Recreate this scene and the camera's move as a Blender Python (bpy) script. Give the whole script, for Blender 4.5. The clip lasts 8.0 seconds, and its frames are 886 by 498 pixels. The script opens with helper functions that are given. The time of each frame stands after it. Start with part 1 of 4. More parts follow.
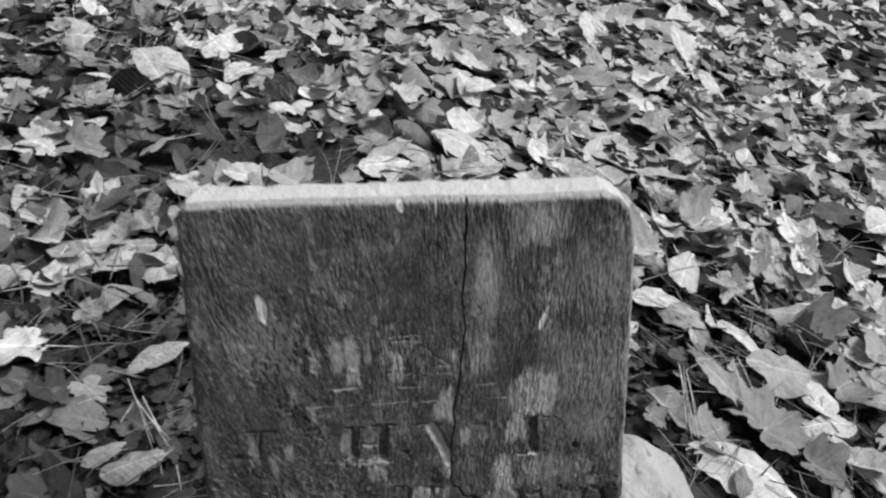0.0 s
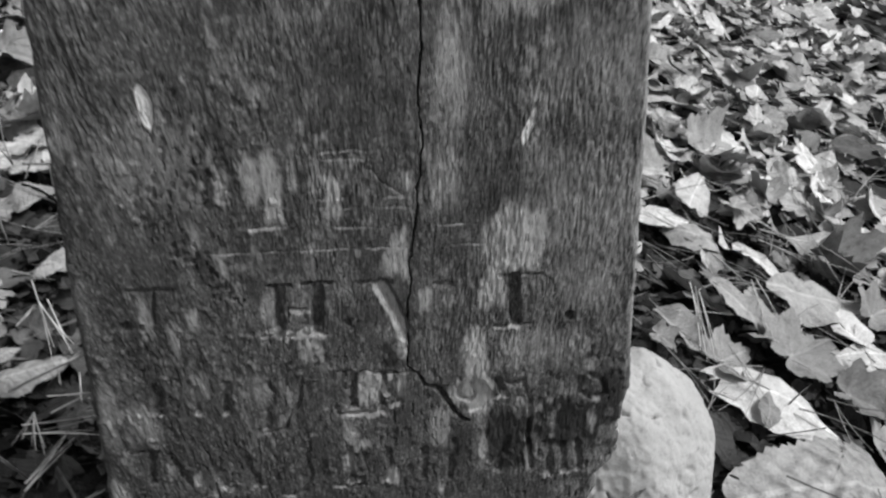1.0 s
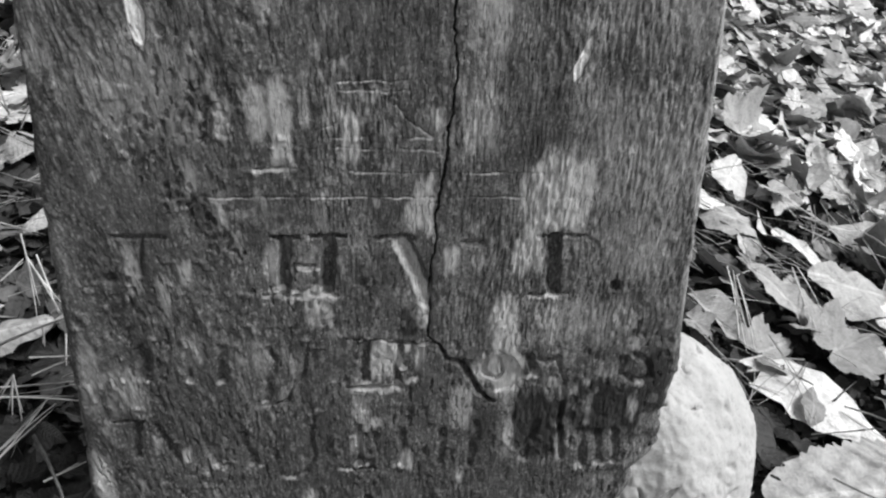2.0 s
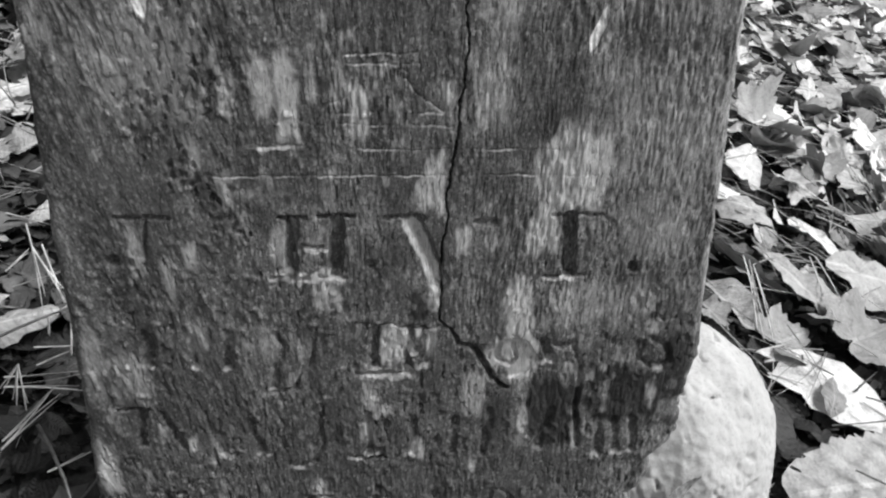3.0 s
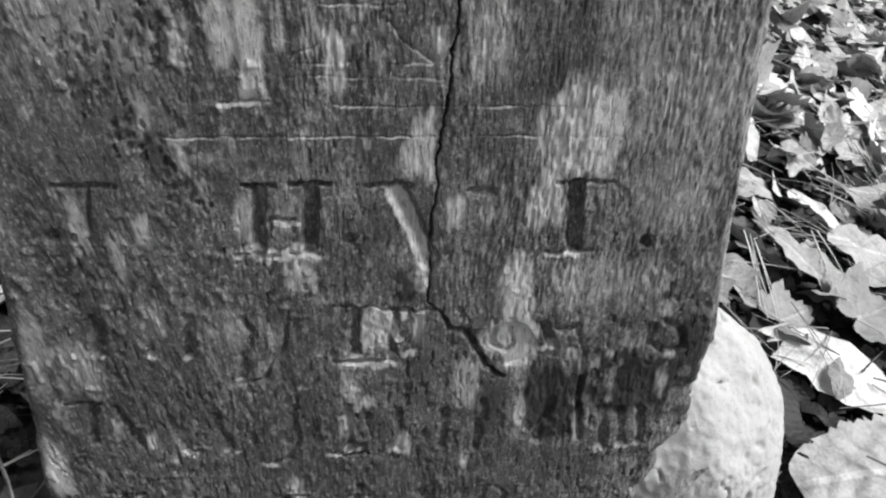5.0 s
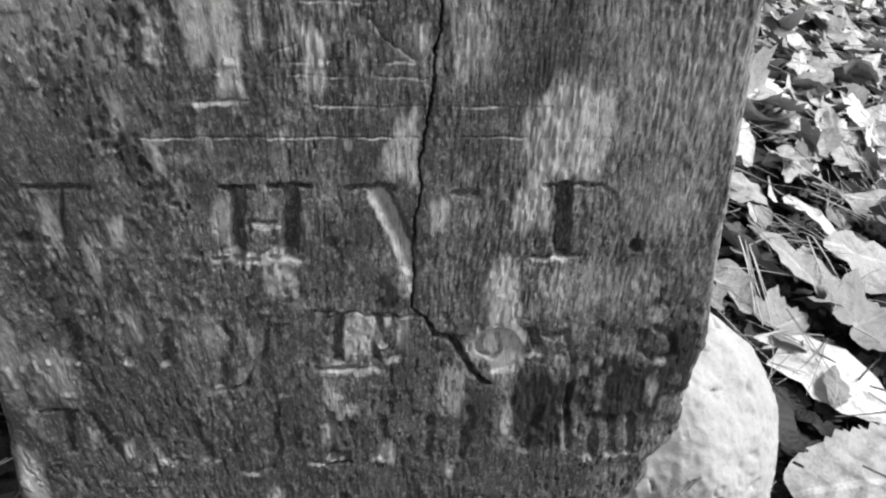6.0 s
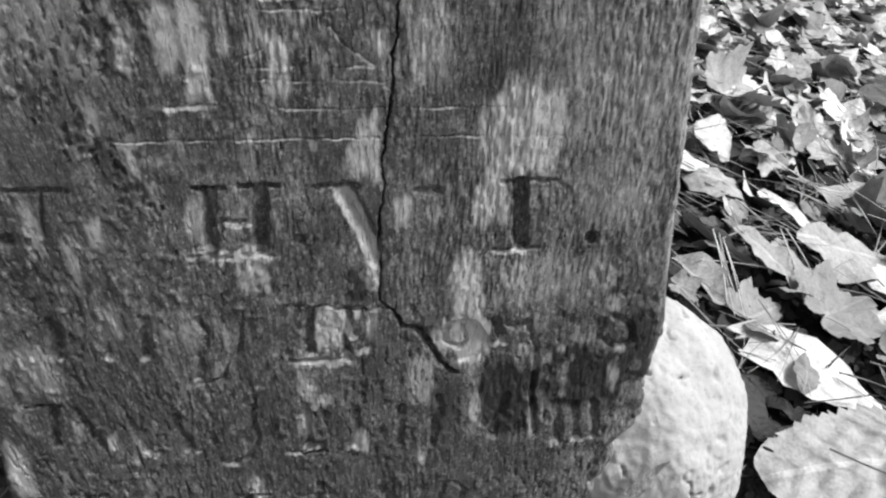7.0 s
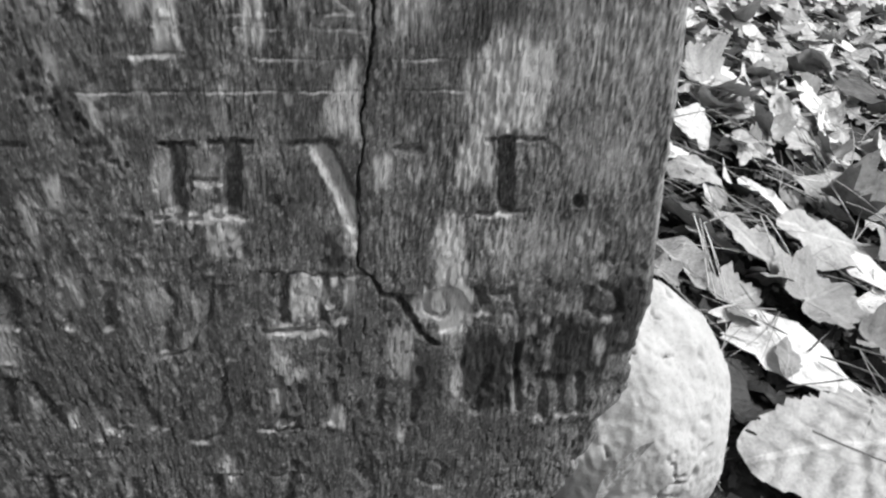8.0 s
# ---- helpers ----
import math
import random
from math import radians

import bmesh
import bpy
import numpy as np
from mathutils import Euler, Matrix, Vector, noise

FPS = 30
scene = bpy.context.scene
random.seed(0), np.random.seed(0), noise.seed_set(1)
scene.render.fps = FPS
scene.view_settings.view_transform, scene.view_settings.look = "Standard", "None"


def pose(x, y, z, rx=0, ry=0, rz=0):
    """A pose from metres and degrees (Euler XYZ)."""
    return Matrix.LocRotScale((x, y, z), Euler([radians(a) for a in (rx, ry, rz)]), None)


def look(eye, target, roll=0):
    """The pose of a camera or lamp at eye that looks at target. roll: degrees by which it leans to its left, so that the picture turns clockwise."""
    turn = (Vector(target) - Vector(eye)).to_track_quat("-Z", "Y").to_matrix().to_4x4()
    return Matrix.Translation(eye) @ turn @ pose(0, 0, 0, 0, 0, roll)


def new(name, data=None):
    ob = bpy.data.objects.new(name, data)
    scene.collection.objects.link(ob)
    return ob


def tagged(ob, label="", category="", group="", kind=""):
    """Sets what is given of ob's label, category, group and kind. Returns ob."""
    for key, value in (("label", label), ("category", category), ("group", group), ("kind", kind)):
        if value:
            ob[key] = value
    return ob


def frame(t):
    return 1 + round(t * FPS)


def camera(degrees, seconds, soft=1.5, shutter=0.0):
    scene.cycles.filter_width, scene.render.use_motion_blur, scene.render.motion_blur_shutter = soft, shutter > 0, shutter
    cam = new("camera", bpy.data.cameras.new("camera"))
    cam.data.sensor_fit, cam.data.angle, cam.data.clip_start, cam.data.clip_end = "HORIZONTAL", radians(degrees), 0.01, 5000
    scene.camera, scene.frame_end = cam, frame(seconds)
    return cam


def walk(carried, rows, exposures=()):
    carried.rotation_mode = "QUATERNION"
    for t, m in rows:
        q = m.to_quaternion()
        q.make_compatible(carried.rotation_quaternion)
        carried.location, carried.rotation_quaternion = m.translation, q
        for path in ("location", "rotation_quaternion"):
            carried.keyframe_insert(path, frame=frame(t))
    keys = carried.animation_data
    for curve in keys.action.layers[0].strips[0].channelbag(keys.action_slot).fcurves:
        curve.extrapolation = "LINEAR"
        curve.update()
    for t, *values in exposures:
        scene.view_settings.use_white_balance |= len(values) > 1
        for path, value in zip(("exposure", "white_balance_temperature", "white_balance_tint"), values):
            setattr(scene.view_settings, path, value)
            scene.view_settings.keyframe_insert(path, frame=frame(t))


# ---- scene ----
cam = camera(61.2, 8.0, soft=2.2, shutter=0.5)
METRES, EYE, TILT, LEAN, TURN = 0.49, 0.827, -37.92, -0.03, -2.80
ROWS = [
    (0.0, 0.0, 0.0, 0.0, 0.0, 0.0, 0.0),
    (0.5, 0.0438, 0.1804, -0.1869, -0.0, 1.83, 0.3),
    (1.0, 0.0638, 0.3658, -0.305, -0.41, 0.14, -0.26),
    (1.5, 0.0434, 0.4845, -0.3278, 0.07, -0.72, -2.49),
    (3.0, 0.0362, 0.5443, -0.3781, 1.06, -0.81, -2.19),
    (3.5, 0.0354, 0.597, -0.3803, 0.46, -1.7, -2.0),
    (4.0, 0.0225, 0.6332, -0.389, -0.09, -2.42, -2.26),
    (4.5, 0.0222, 0.6477, -0.3856, -0.3, -2.72, -2.03),
    (6.0, 0.0418, 0.685, -0.3852, -0.49, -2.21, -2.3),
    (6.5, 0.0558, 0.6613, -0.3985, -0.55, -2.04, -1.96),
    (7.0, 0.0787, 0.643, -0.3907, -0.88, -2.1, -1.29),
    (7.5, 0.0967, 0.6378, -0.3894, -2.18, -2.07, -1.6),
    (8.0, 0.0731, 0.6814, -0.4365, -2.76, -1.94, -1.57),
]
EXPOSURES = [(0.0, 0.18), (0.5, 0.2), (1.0, 0.32), (1.6, 0.58), (3.0, 0.75), (4.5, 0.81), (8.0, 0.87)]
walk(cam, [(t, pose(0, 0, EYE, TILT, LEAN, TURN) @ pose(METRES * x, METRES * y, METRES * z, 90 + pitch, roll, yaw)) for t, x, y, z, yaw, pitch, roll in ROWS], EXPOSURES)

# ---- light: bright hazy sky and a veiled sun high to the side, grazing the carved face ----
SUN_UP, SUN_TURN = 53.0, 90.0  # elevation; turn from straight behind the stone towards the right
world = bpy.data.worlds.new("sky")
scene.world = world
world.use_nodes = True
wn, wl = world.node_tree.nodes, world.node_tree.links
sky = wn.new("ShaderNodeTexSky")
sky.sky_type, sky.sun_disc = "NISHITA", False
sky.sun_elevation, sky.sun_rotation = radians(SUN_UP), radians(SUN_TURN)
grey = wn.new("ShaderNodeRGBToBW")
wl.new(sky.outputs[0], grey.inputs[0])
wl.new(grey.outputs[0], wn["Background"].inputs[0])
wn["Background"].inputs[1].default_value = 0.095
sun = new("sun", bpy.data.lights.new("sun", "SUN"))
sun.data.energy, sun.data.angle = 2.9, radians(24)
a, e = radians(SUN_TURN), radians(SUN_UP)
sun.matrix_world = look((0, 0, 0), (-math.sin(a) * math.cos(e), -math.cos(a) * math.cos(e), -math.sin(e)))

# ---- small tools ----
def mesh_of(name, verts, faces, smooth=True, floats=(), uv=None):
    """A mesh from arrays; floats: (name, value per vertex); uv: a pair per vertex."""
    me = bpy.data.meshes.new(name)
    me.from_pydata(np.asarray(verts, float).tolist(), [], faces.tolist() if isinstance(faces, np.ndarray) else faces)
    for key, values in floats:
        me.attributes.new(key, "FLOAT", "POINT").data.foreach_set("value", np.asarray(values, np.float32))
    if uv is not None:
        corner = np.empty(len(me.loops), np.int32)
        me.loops.foreach_get("vertex_index", corner)
        me.uv_layers.new(name="leaf_uv").data.foreach_set("uv", np.asarray(uv, np.float32)[corner].ravel())
    if smooth:
        me.polygons.foreach_set("use_smooth", np.ones(len(me.polygons), bool))
    me.update()
    return me


def part(name, me, material, parent=None, label="", m=None):
    ob = new(name, me)
    if material and not me.materials:
        me.materials.append(material)
    ob.parent = parent
    if m is not None:
        ob.matrix_basis = m
    if label:
        tagged(ob, label)
    return ob


LATTICES = {}


def lattice(shape, seed):
    if seed not in LATTICES:
        LATTICES[seed] = np.random.default_rng(seed).random(shape)
    return LATTICES[seed]


def grain_noise(u, v, su, sv, seed):
    """Smooth value noise with cells su x sv."""
    a, b = u / su + 1000.3, v / sv + 1000.7
    i, j = np.floor(a).astype(int), np.floor(b).astype(int)
    f, g = a - i, b - j
    f, g = f * f * (3 - 2 * f), g * g * (3 - 2 * g)
    t = lattice((257, 263), seed)
    p = lambda x, y: t[x % 257, y % 263]
    return (p(i, j) * (1 - f) + p(i + 1, j) * f) * (1 - g) + (p(i, j + 1) * (1 - f) + p(i + 1, j + 1) * f) * g


def ground_z(x, y):
    """Level on the one side of the stone, falling away on the other."""
    xs = 5 * np.tanh(np.asarray(x, float) / 5)
    z = -0.036 - 0.16 * xs - 0.12 * (np.sqrt(xs * xs + 0.09) - 0.3)
    z = z - 0.055 * np.exp(-((np.asarray(x, float) - 0.27) ** 2 + (np.asarray(y, float) - 0.48) ** 2) / 0.11 ** 2)
    return z + 0.03 * (grain_noise(np.asarray(x, float), np.asarray(y, float), 0.6, 0.6, 3) - 0.5)


# ---- materials ----
def material(name, rough=0.8, spec=0.3):
    m = bpy.data.materials.new(name)
    m.use_nodes = True
    b = m.node_tree.nodes["Principled BSDF"]
    b.inputs["Roughness"].default_value = rough
    b.inputs["Specular IOR Level"].default_value = spec
    return m, m.node_tree.nodes, m.node_tree.links, b


def noise_of(n, l, vec, scale, detail=4.0, rough=0.6):
    x = n.new("ShaderNodeTexNoise")
    x.inputs["Scale"].default_value, x.inputs["Detail"].default_value, x.inputs["Roughness"].default_value = scale, detail, rough
    l.new(vec, x.inputs["Vector"])
    return x.outputs["Fac"]


def ramp_of(n, l, fac, stops):
    x = n.new("ShaderNodeValToRGB")
    el = x.color_ramp.elements
    while len(el) < len(stops):
        el.new(0.5)
    for s, (p, c) in zip(el, stops):
        s.position, s.color = p, (c, c, c, 1)
    l.new(fac, x.inputs[0])
    return x.outputs[0]


def maths(n, l, op, a, b=None, clamp=False):
    x = n.new("ShaderNodeMath")
    x.operation, x.use_clamp = op, clamp
    for i, v in enumerate((a, b)):
        if v is None:
            continue
        if isinstance(v, (int, float)):
            x.inputs[i].default_value = v
        else:
            l.new(v, x.inputs[i])
    return x.outputs[0]


def blend(n, l, fac, a, b, kind="MIX"):
    x = n.new("ShaderNodeMix")
    x.data_type, x.blend_type = "RGBA", kind
    for s, v in ((x.inputs[0], fac), (x.inputs[6], a), (x.inputs[7], b)):
        if isinstance(v, (int, float)):
            s.default_value = v if s == x.inputs[0] else (v, v, v, 1)
        else:
            l.new(v, s)
    return x.outputs[2]


def stretch(n, l, vec, scale):
    x = n.new("ShaderNodeMapping")
    x.inputs["Scale"].default_value = scale
    l.new(vec, x.inputs["Vector"])
    return x.outputs[0]


def bump(n, l, b, height, strength, distance):
    x = n.new("ShaderNodeBump")
    x.inputs["Strength"].default_value, x.inputs["Distance"].default_value = strength, distance
    l.new(height, x.inputs["Height"])
    l.new(x.outputs[0], b.inputs["Normal"])


def attribute_of(n, key):
    x = n.new("ShaderNodeAttribute")
    x.attribute_name = key
    return x.outputs["Fac"]


def stone_material():
    """Dark weathered stone: a streaked grain that follows the slant, a smoother crust where the grain is worn off, bare
    patches, stains, darker patches and scars. The pale masks also carry light painted on edges and ledges.
    """
    m, n, l, b = material("weathered_grained_stone", 0.82, 0.25)
    co = n.new("ShaderNodeTexCoord").outputs["Object"]
    lean = n.new("ShaderNodeCombineXYZ")
    l.new(attribute_of(n, "lean"), lean.inputs[0])
    leant = n.new("ShaderNodeVectorMath")
    l.new(co, leant.inputs[0])
    l.new(lean.outputs[0], leant.inputs[1])
    warp = n.new("ShaderNodeVectorMath")
    warp.operation = "MULTIPLY_ADD"
    nz = n.new("ShaderNodeTexNoise")
    nz.inputs["Scale"].default_value, nz.inputs["Detail"].default_value = 28, 3
    l.new(co, nz.inputs["Vector"])
    l.new(nz.outputs["Color"], warp.inputs[0])
    warp.inputs[1].default_value = (0.0028, 0.008, 0.0)
    l.new(leant.outputs[0], warp.inputs[2])
    wco = warp.outputs[0]
    fine = noise_of(n, l, stretch(n, l, wco, (480, 115, 480)), 1.0, 5, 0.7)
    mid = noise_of(n, l, stretch(n, l, wco, (120, 40, 120)), 1.0, 6, 0.65)
    grit = noise_of(n, l, co, 480, 4, 0.75)
    broad = noise_of(n, l, stretch(n, l, wco, (42, 28, 42)), 1.0, 5, 0.6)
    crust = noise_of(n, l, stretch(n, l, wco, (260, 130, 260)), 1.0, 5, 0.6)
    streaked = ramp_of(n, l, fine, [(0.30, 0.03), (0.46, 0.09), (0.58, 0.17), (0.70, 0.36)])
    streaked = blend(n, l, 0.45, streaked, ramp_of(n, l, mid, [(0.32, 0.04), (0.52, 0.12), (0.70, 0.28)]))
    crusted = ramp_of(n, l, crust, [(0.30, 0.035), (0.45, 0.080), (0.58, 0.125), (0.70, 0.26)])
    base = blend(n, l, attribute_of(n, "grain"), crusted, streaked)
    base = blend(n, l, 0.75, base, ramp_of(n, l, grit, [(0.32, 0.45), (0.5, 1.0), (0.66, 1.9)]), "MULTIPLY")
    base = blend(n, l, 0.85, base, ramp_of(n, l, broad, [(0.3, 0.52), (0.5, 0.95), (0.7, 1.45)]), "MULTIPLY")
    slit = noise_of(n, l, stretch(n, l, wco, (640, 110, 640)), 1.0, 3, 0.55)
    slits = ramp_of(n, l, slit, [(0.33, 0.0), (0.44, 1.0)])
    base = blend(n, l, attribute_of(n, "grain"), base, blend(n, l, 1.0, base, ramp_of(n, l, slits, [(0.0, 0.28), (1.0, 1.0)]), "MULTIPLY"))
    fleck = ramp_of(n, l, noise_of(n, l, stretch(n, l, wco, (520, 240, 520)), 1.0, 2, 0.5), [(0.60, 0.0), (0.67, 1.0)])
    base = blend(n, l, maths(n, l, "MULTIPLY", fleck, 0.55), base, 0.36)
    for key, tone, lo, hi, rag in (("stain", 0.024, 0.1, 0.8, 0.22), ("bare_lit", 0.52, 0.12, 0.75, 0.5), ("fresh_lit", 0.8, 0.3, 0.6, 0.4)):
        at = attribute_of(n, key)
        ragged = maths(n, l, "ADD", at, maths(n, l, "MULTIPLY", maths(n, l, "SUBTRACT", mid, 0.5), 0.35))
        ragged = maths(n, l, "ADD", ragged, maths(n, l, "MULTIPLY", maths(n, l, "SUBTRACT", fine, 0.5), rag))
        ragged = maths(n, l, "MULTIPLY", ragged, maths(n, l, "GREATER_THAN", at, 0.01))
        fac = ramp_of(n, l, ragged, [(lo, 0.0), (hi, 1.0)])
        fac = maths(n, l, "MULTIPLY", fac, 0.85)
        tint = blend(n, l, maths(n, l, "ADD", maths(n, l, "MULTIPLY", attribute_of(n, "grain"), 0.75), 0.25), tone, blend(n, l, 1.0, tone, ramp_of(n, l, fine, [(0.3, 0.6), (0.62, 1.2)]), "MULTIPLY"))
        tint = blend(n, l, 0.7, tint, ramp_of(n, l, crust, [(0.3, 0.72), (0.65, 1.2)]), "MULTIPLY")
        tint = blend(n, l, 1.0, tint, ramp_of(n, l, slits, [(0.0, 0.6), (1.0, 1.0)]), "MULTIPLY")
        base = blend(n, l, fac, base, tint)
    l.new(base, b.inputs["Base Color"])
    h = maths(n, l, "ADD", maths(n, l, "MULTIPLY", fine, 0.45), maths(n, l, "ADD", maths(n, l, "MULTIPLY", grit, 0.3), maths(n, l, "MULTIPLY", slits, 0.3)))
    bump(n, l, b, maths(n, l, "ADD", h, maths(n, l, "MULTIPLY", crust, 0.25)), 1.0, 0.0019)
    return m


def rock_material():
    m, n, l, b = material("pale_granite", 0.85, 0.25)
    co = n.new("ShaderNodeTexCoord").outputs["Object"]
    big, small, specks = noise_of(n, l, co, 14, 5, 0.6), noise_of(n, l, co, 90, 5, 0.7), noise_of(n, l, co, 260, 2, 0.5)
    base = ramp_of(n, l, big, [(0.3, 0.38), (0.6, 0.46)])
    base = blend(n, l, 0.45, base, ramp_of(n, l, small, [(0.28, 0.5), (0.42, 0.97), (0.7, 1.12)]), "MULTIPLY")
    base = blend(n, l, 0.22, base, ramp_of(n, l, specks, [(0.33, 0.35), (0.42, 1.0)]), "MULTIPLY")
    pits = noise_of(n, l, co, 34, 6, 0.75)
    base = blend(n, l, 0.85, base, ramp_of(n, l, pits, [(0.27, 0.35), (0.36, 1.0), (0.62, 1.0), (0.72, 1.15)]), "MULTIPLY")
    l.new(base, b.inputs["Base Color"])
    bump(n, l, b, maths(n, l, "ADD", small, pits), 0.45, 0.003)
    return m


def leaf_material(name, tones, veins, ridges=0.1):
    """Dry leaves: each its own tone, with midrib and side veins, blotches and curled relief."""
    m, n, l, b = material(name, 0.55, 0.4)
    uv = n.new("ShaderNodeUVMap")
    uv.uv_map = "leaf_uv"
    sep = n.new("ShaderNodeSeparateXYZ")
    l.new(uv.outputs[0], sep.inputs[0])
    ax = maths(n, l, "ABSOLUTE", sep.outputs[0])
    rib = maths(n, l, "LESS_THAN", ax, 0.018)
    ob = n.new("ShaderNodeObjectInfo").outputs["Random"]
    isl = n.new("ShaderNodeNewGeometry").outputs["Random Per Island"]
    rnd = maths(n, l, "FRACT", maths(n, l, "ADD", ob, isl))
    rnd2 = maths(n, l, "FRACT", maths(n, l, "MULTIPLY", rnd, 37.0))
    many = maths(n, l, "ADD", maths(n, l, "MULTIPLY", rnd2, 4.0), 5.0)
    side = maths(n, l, "SUBTRACT", maths(n, l, "MULTIPLY", sep.outputs[1], many), maths(n, l, "MULTIPLY", ax, 5.0))
    wobble = n.new("ShaderNodeTexNoise")
    wobble.inputs["Scale"].default_value = 3.0
    l.new(uv.outputs[0], wobble.inputs["Vector"])
    wave = maths(n, l, "SINE", maths(n, l, "MULTIPLY", maths(n, l, "ADD", side, wobble.outputs["Fac"]), 6.2832))
    geo = n.new("ShaderNodeTexCoord").outputs["Object"]
    blot, fine = noise_of(n, l, geo, 48, 6, 0.65), noise_of(n, l, geo, 260, 4, 0.65)
    base = ramp_of(n, l, rnd, tones)
    base = blend(n, l, 0.75, base, ramp_of(n, l, blot, [(0.30, 0.38), (0.46, 0.9), (0.56, 1.05), (0.7, 1.3)]), "MULTIPLY")
    base = blend(n, l, 0.5, base, ramp_of(n, l, fine, [(0.3, 0.6), (0.55, 1.0), (0.7, 1.3)]), "MULTIPLY")
    vein = maths(n, l, "MULTIPLY", ramp_of(n, l, wave, [(0.55, 0.0), (1.0, 1.0)]), maths(n, l, "MULTIPLY", rnd2, veins))
    base = blend(n, l, vein, base, blend(n, l, 1.0, base, 0.62, "MULTIPLY"))
    base = blend(n, l, maths(n, l, "MULTIPLY", rib, 0.5), base, blend(n, l, 1.0, base, 1.6, "MULTIPLY"))
    l.new(base, b.inputs["Base Color"])
    relief = maths(n, l, "ADD", maths(n, l, "MULTIPLY", wave, ridges), fine)
    bump(n, l, b, relief, 0.7, 0.003)
    b.inputs["Subsurface Weight"].default_value = 0.0
    return m


def plain_material(name, lo, hi, scale, rough=0.8):
    m, n, l, b = material(name, rough, 0.3)
    co = n.new("ShaderNodeTexCoord").outputs["Object"]
    f = noise_of(n, l, co, scale, 6, 0.65)
    isl = n.new("ShaderNodeNewGeometry").outputs["Random Per Island"]
    base = blend(n, l, 1.0, ramp_of(n, l, f, [(0.3, lo), (0.7, hi)]), ramp_of(n, l, isl, [(0.0, 0.55), (1.0, 1.2)]), "MULTIPLY")
    l.new(base, b.inputs["Base Color"])
    bump(n, l, b, f, 0.6, 0.004)
    return m


STONE, ROCK = stone_material(), rock_material()
LEAF = leaf_material("dry_leaf", [(0.0, 0.17), (0.15, 0.27), (0.5, 0.44), (0.85, 0.58), (0.97, 0.74)], 0.2)
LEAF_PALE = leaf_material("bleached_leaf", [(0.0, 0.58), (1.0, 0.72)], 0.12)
LEAF_TAN = leaf_material("tan_leaf", [(0.0, 0.28), (1.0, 0.44)], 0.2)
LEAF_DULL = leaf_material("dull_leaf", [(0.0, 0.20), (1.0, 0.29)], 0.2)
LEAF_RIBBED = leaf_material("ribbed_leaf", [(0.0, 0.33), (1.0, 0.36)], 1.8, 1.2)
LEAF_DARK_MIXED = leaf_material("dark_mixed_leaf", [(0.0, 0.02), (0.5, 0.07), (0.95, 0.18)], 0.1)
# near-black tones put the shade of hollow and gaps into the colour
LEAF_SHADED = leaf_material("shaded_leaf", [(0.0, 0.010), (0.7, 0.035), (0.95, 0.09)], 0.1)
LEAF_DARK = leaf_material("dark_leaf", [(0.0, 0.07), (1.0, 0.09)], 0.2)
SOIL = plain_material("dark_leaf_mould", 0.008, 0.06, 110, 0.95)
STRAW = plain_material("pale_straw", 0.45, 0.66, 30, 0.45)
NEEDLE = plain_material("dry_pine_needle", 0.2, 0.42, 30, 0.5)
TWIG = plain_material("dead_twig", 0.06, 0.2, 90, 0.8)

# ---- ground ----
def build_ground():
    k = np.linspace(-1, 1, 241)
    line = 0.4 * np.sinh(k * 7.6)
    x, y = np.meshgrid(line, line + 0.8, indexing="ij")
    z = ground_z(x, y) - 0.034
    near = np.exp(-(x * x + (y - 1) ** 2) / 8)
    z += near * 0.025 * (grain_noise(x, y, 0.09, 0.09, 5) - 0.5)
    n = len(line)
    idx = np.arange(n * n).reshape(n, n)
    faces = np.stack([idx[:-1, :-1], idx[1:, :-1], idx[1:, 1:], idx[:-1, 1:]], -1).reshape(-1, 4)
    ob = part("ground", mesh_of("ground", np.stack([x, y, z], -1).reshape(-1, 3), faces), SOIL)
    return tagged(ob, "dark low-lying woodland soil under fallen leaves", "ground", kind="structure")


build_ground()

# ---- the gravestone ----
LEAN_BACK = Matrix(((1, 0, 0, 0), (0, 0.2293, -0.9733, 0.421), (0, 0.9733, 0.2293, 0), (0, 0, 0, 1)))  # local: across, up, out of the face
THICK = 0.052
MM = 0.001


def span(v, pairs):
    p = sorted(pairs)
    return np.interp(v, [a * MM for a, _ in p], [b * MM for _, b in p])


def near_line(u, v, pts):
    """Distance to a line through points in millimetres."""
    best = np.full(u.shape, 9.0)
    for (a, b), (c, d) in zip(pts[:-1], pts[1:]):
        a, b, c, d = a * MM, b * MM, c * MM, d * MM
        ex, ey = c - a, d - b
        t = np.clip(((u - a) * ex + (v - b) * ey) / max(ex * ex + ey * ey, 1e-12), 0, 1)
        best = np.minimum(best, np.hypot(u - a - t * ex, v - b - t * ey))
    return best


def soft(x, lo, hi):
    t = np.clip((x - lo) / (hi - lo), 0, 1)
    return t * t * (3 - 2 * t)


# worn cuts: points in millimetres, half width, depth
CUTS_TOP = [
    ([(-26, 344), (17, 345), (17, 339), (-26, 338), (-26, 344)], 1.3, 0.8), ([(-22, 329), (-24, 322), (-30, 317), (-41, 313)], 1.5, 0.9),
    ([(9, 331), (13, 324), (20, 318), (31, 312)], 1.8, 0.9), ([(-40, 309), (-11, 310)], 0.8, 0.5), ([(9, 310), (31, 311)], 0.8, 0.5),
    ([(-50, 302), (45, 303)], 0.9, 0.6), ([(-86, 288), (-54, 289)], 1.8, 1.0), ([(-20, 287), (101, 289)], 1.0, 0.7), ([(-113, 269), (134, 273)], 1.0, 0.7)]
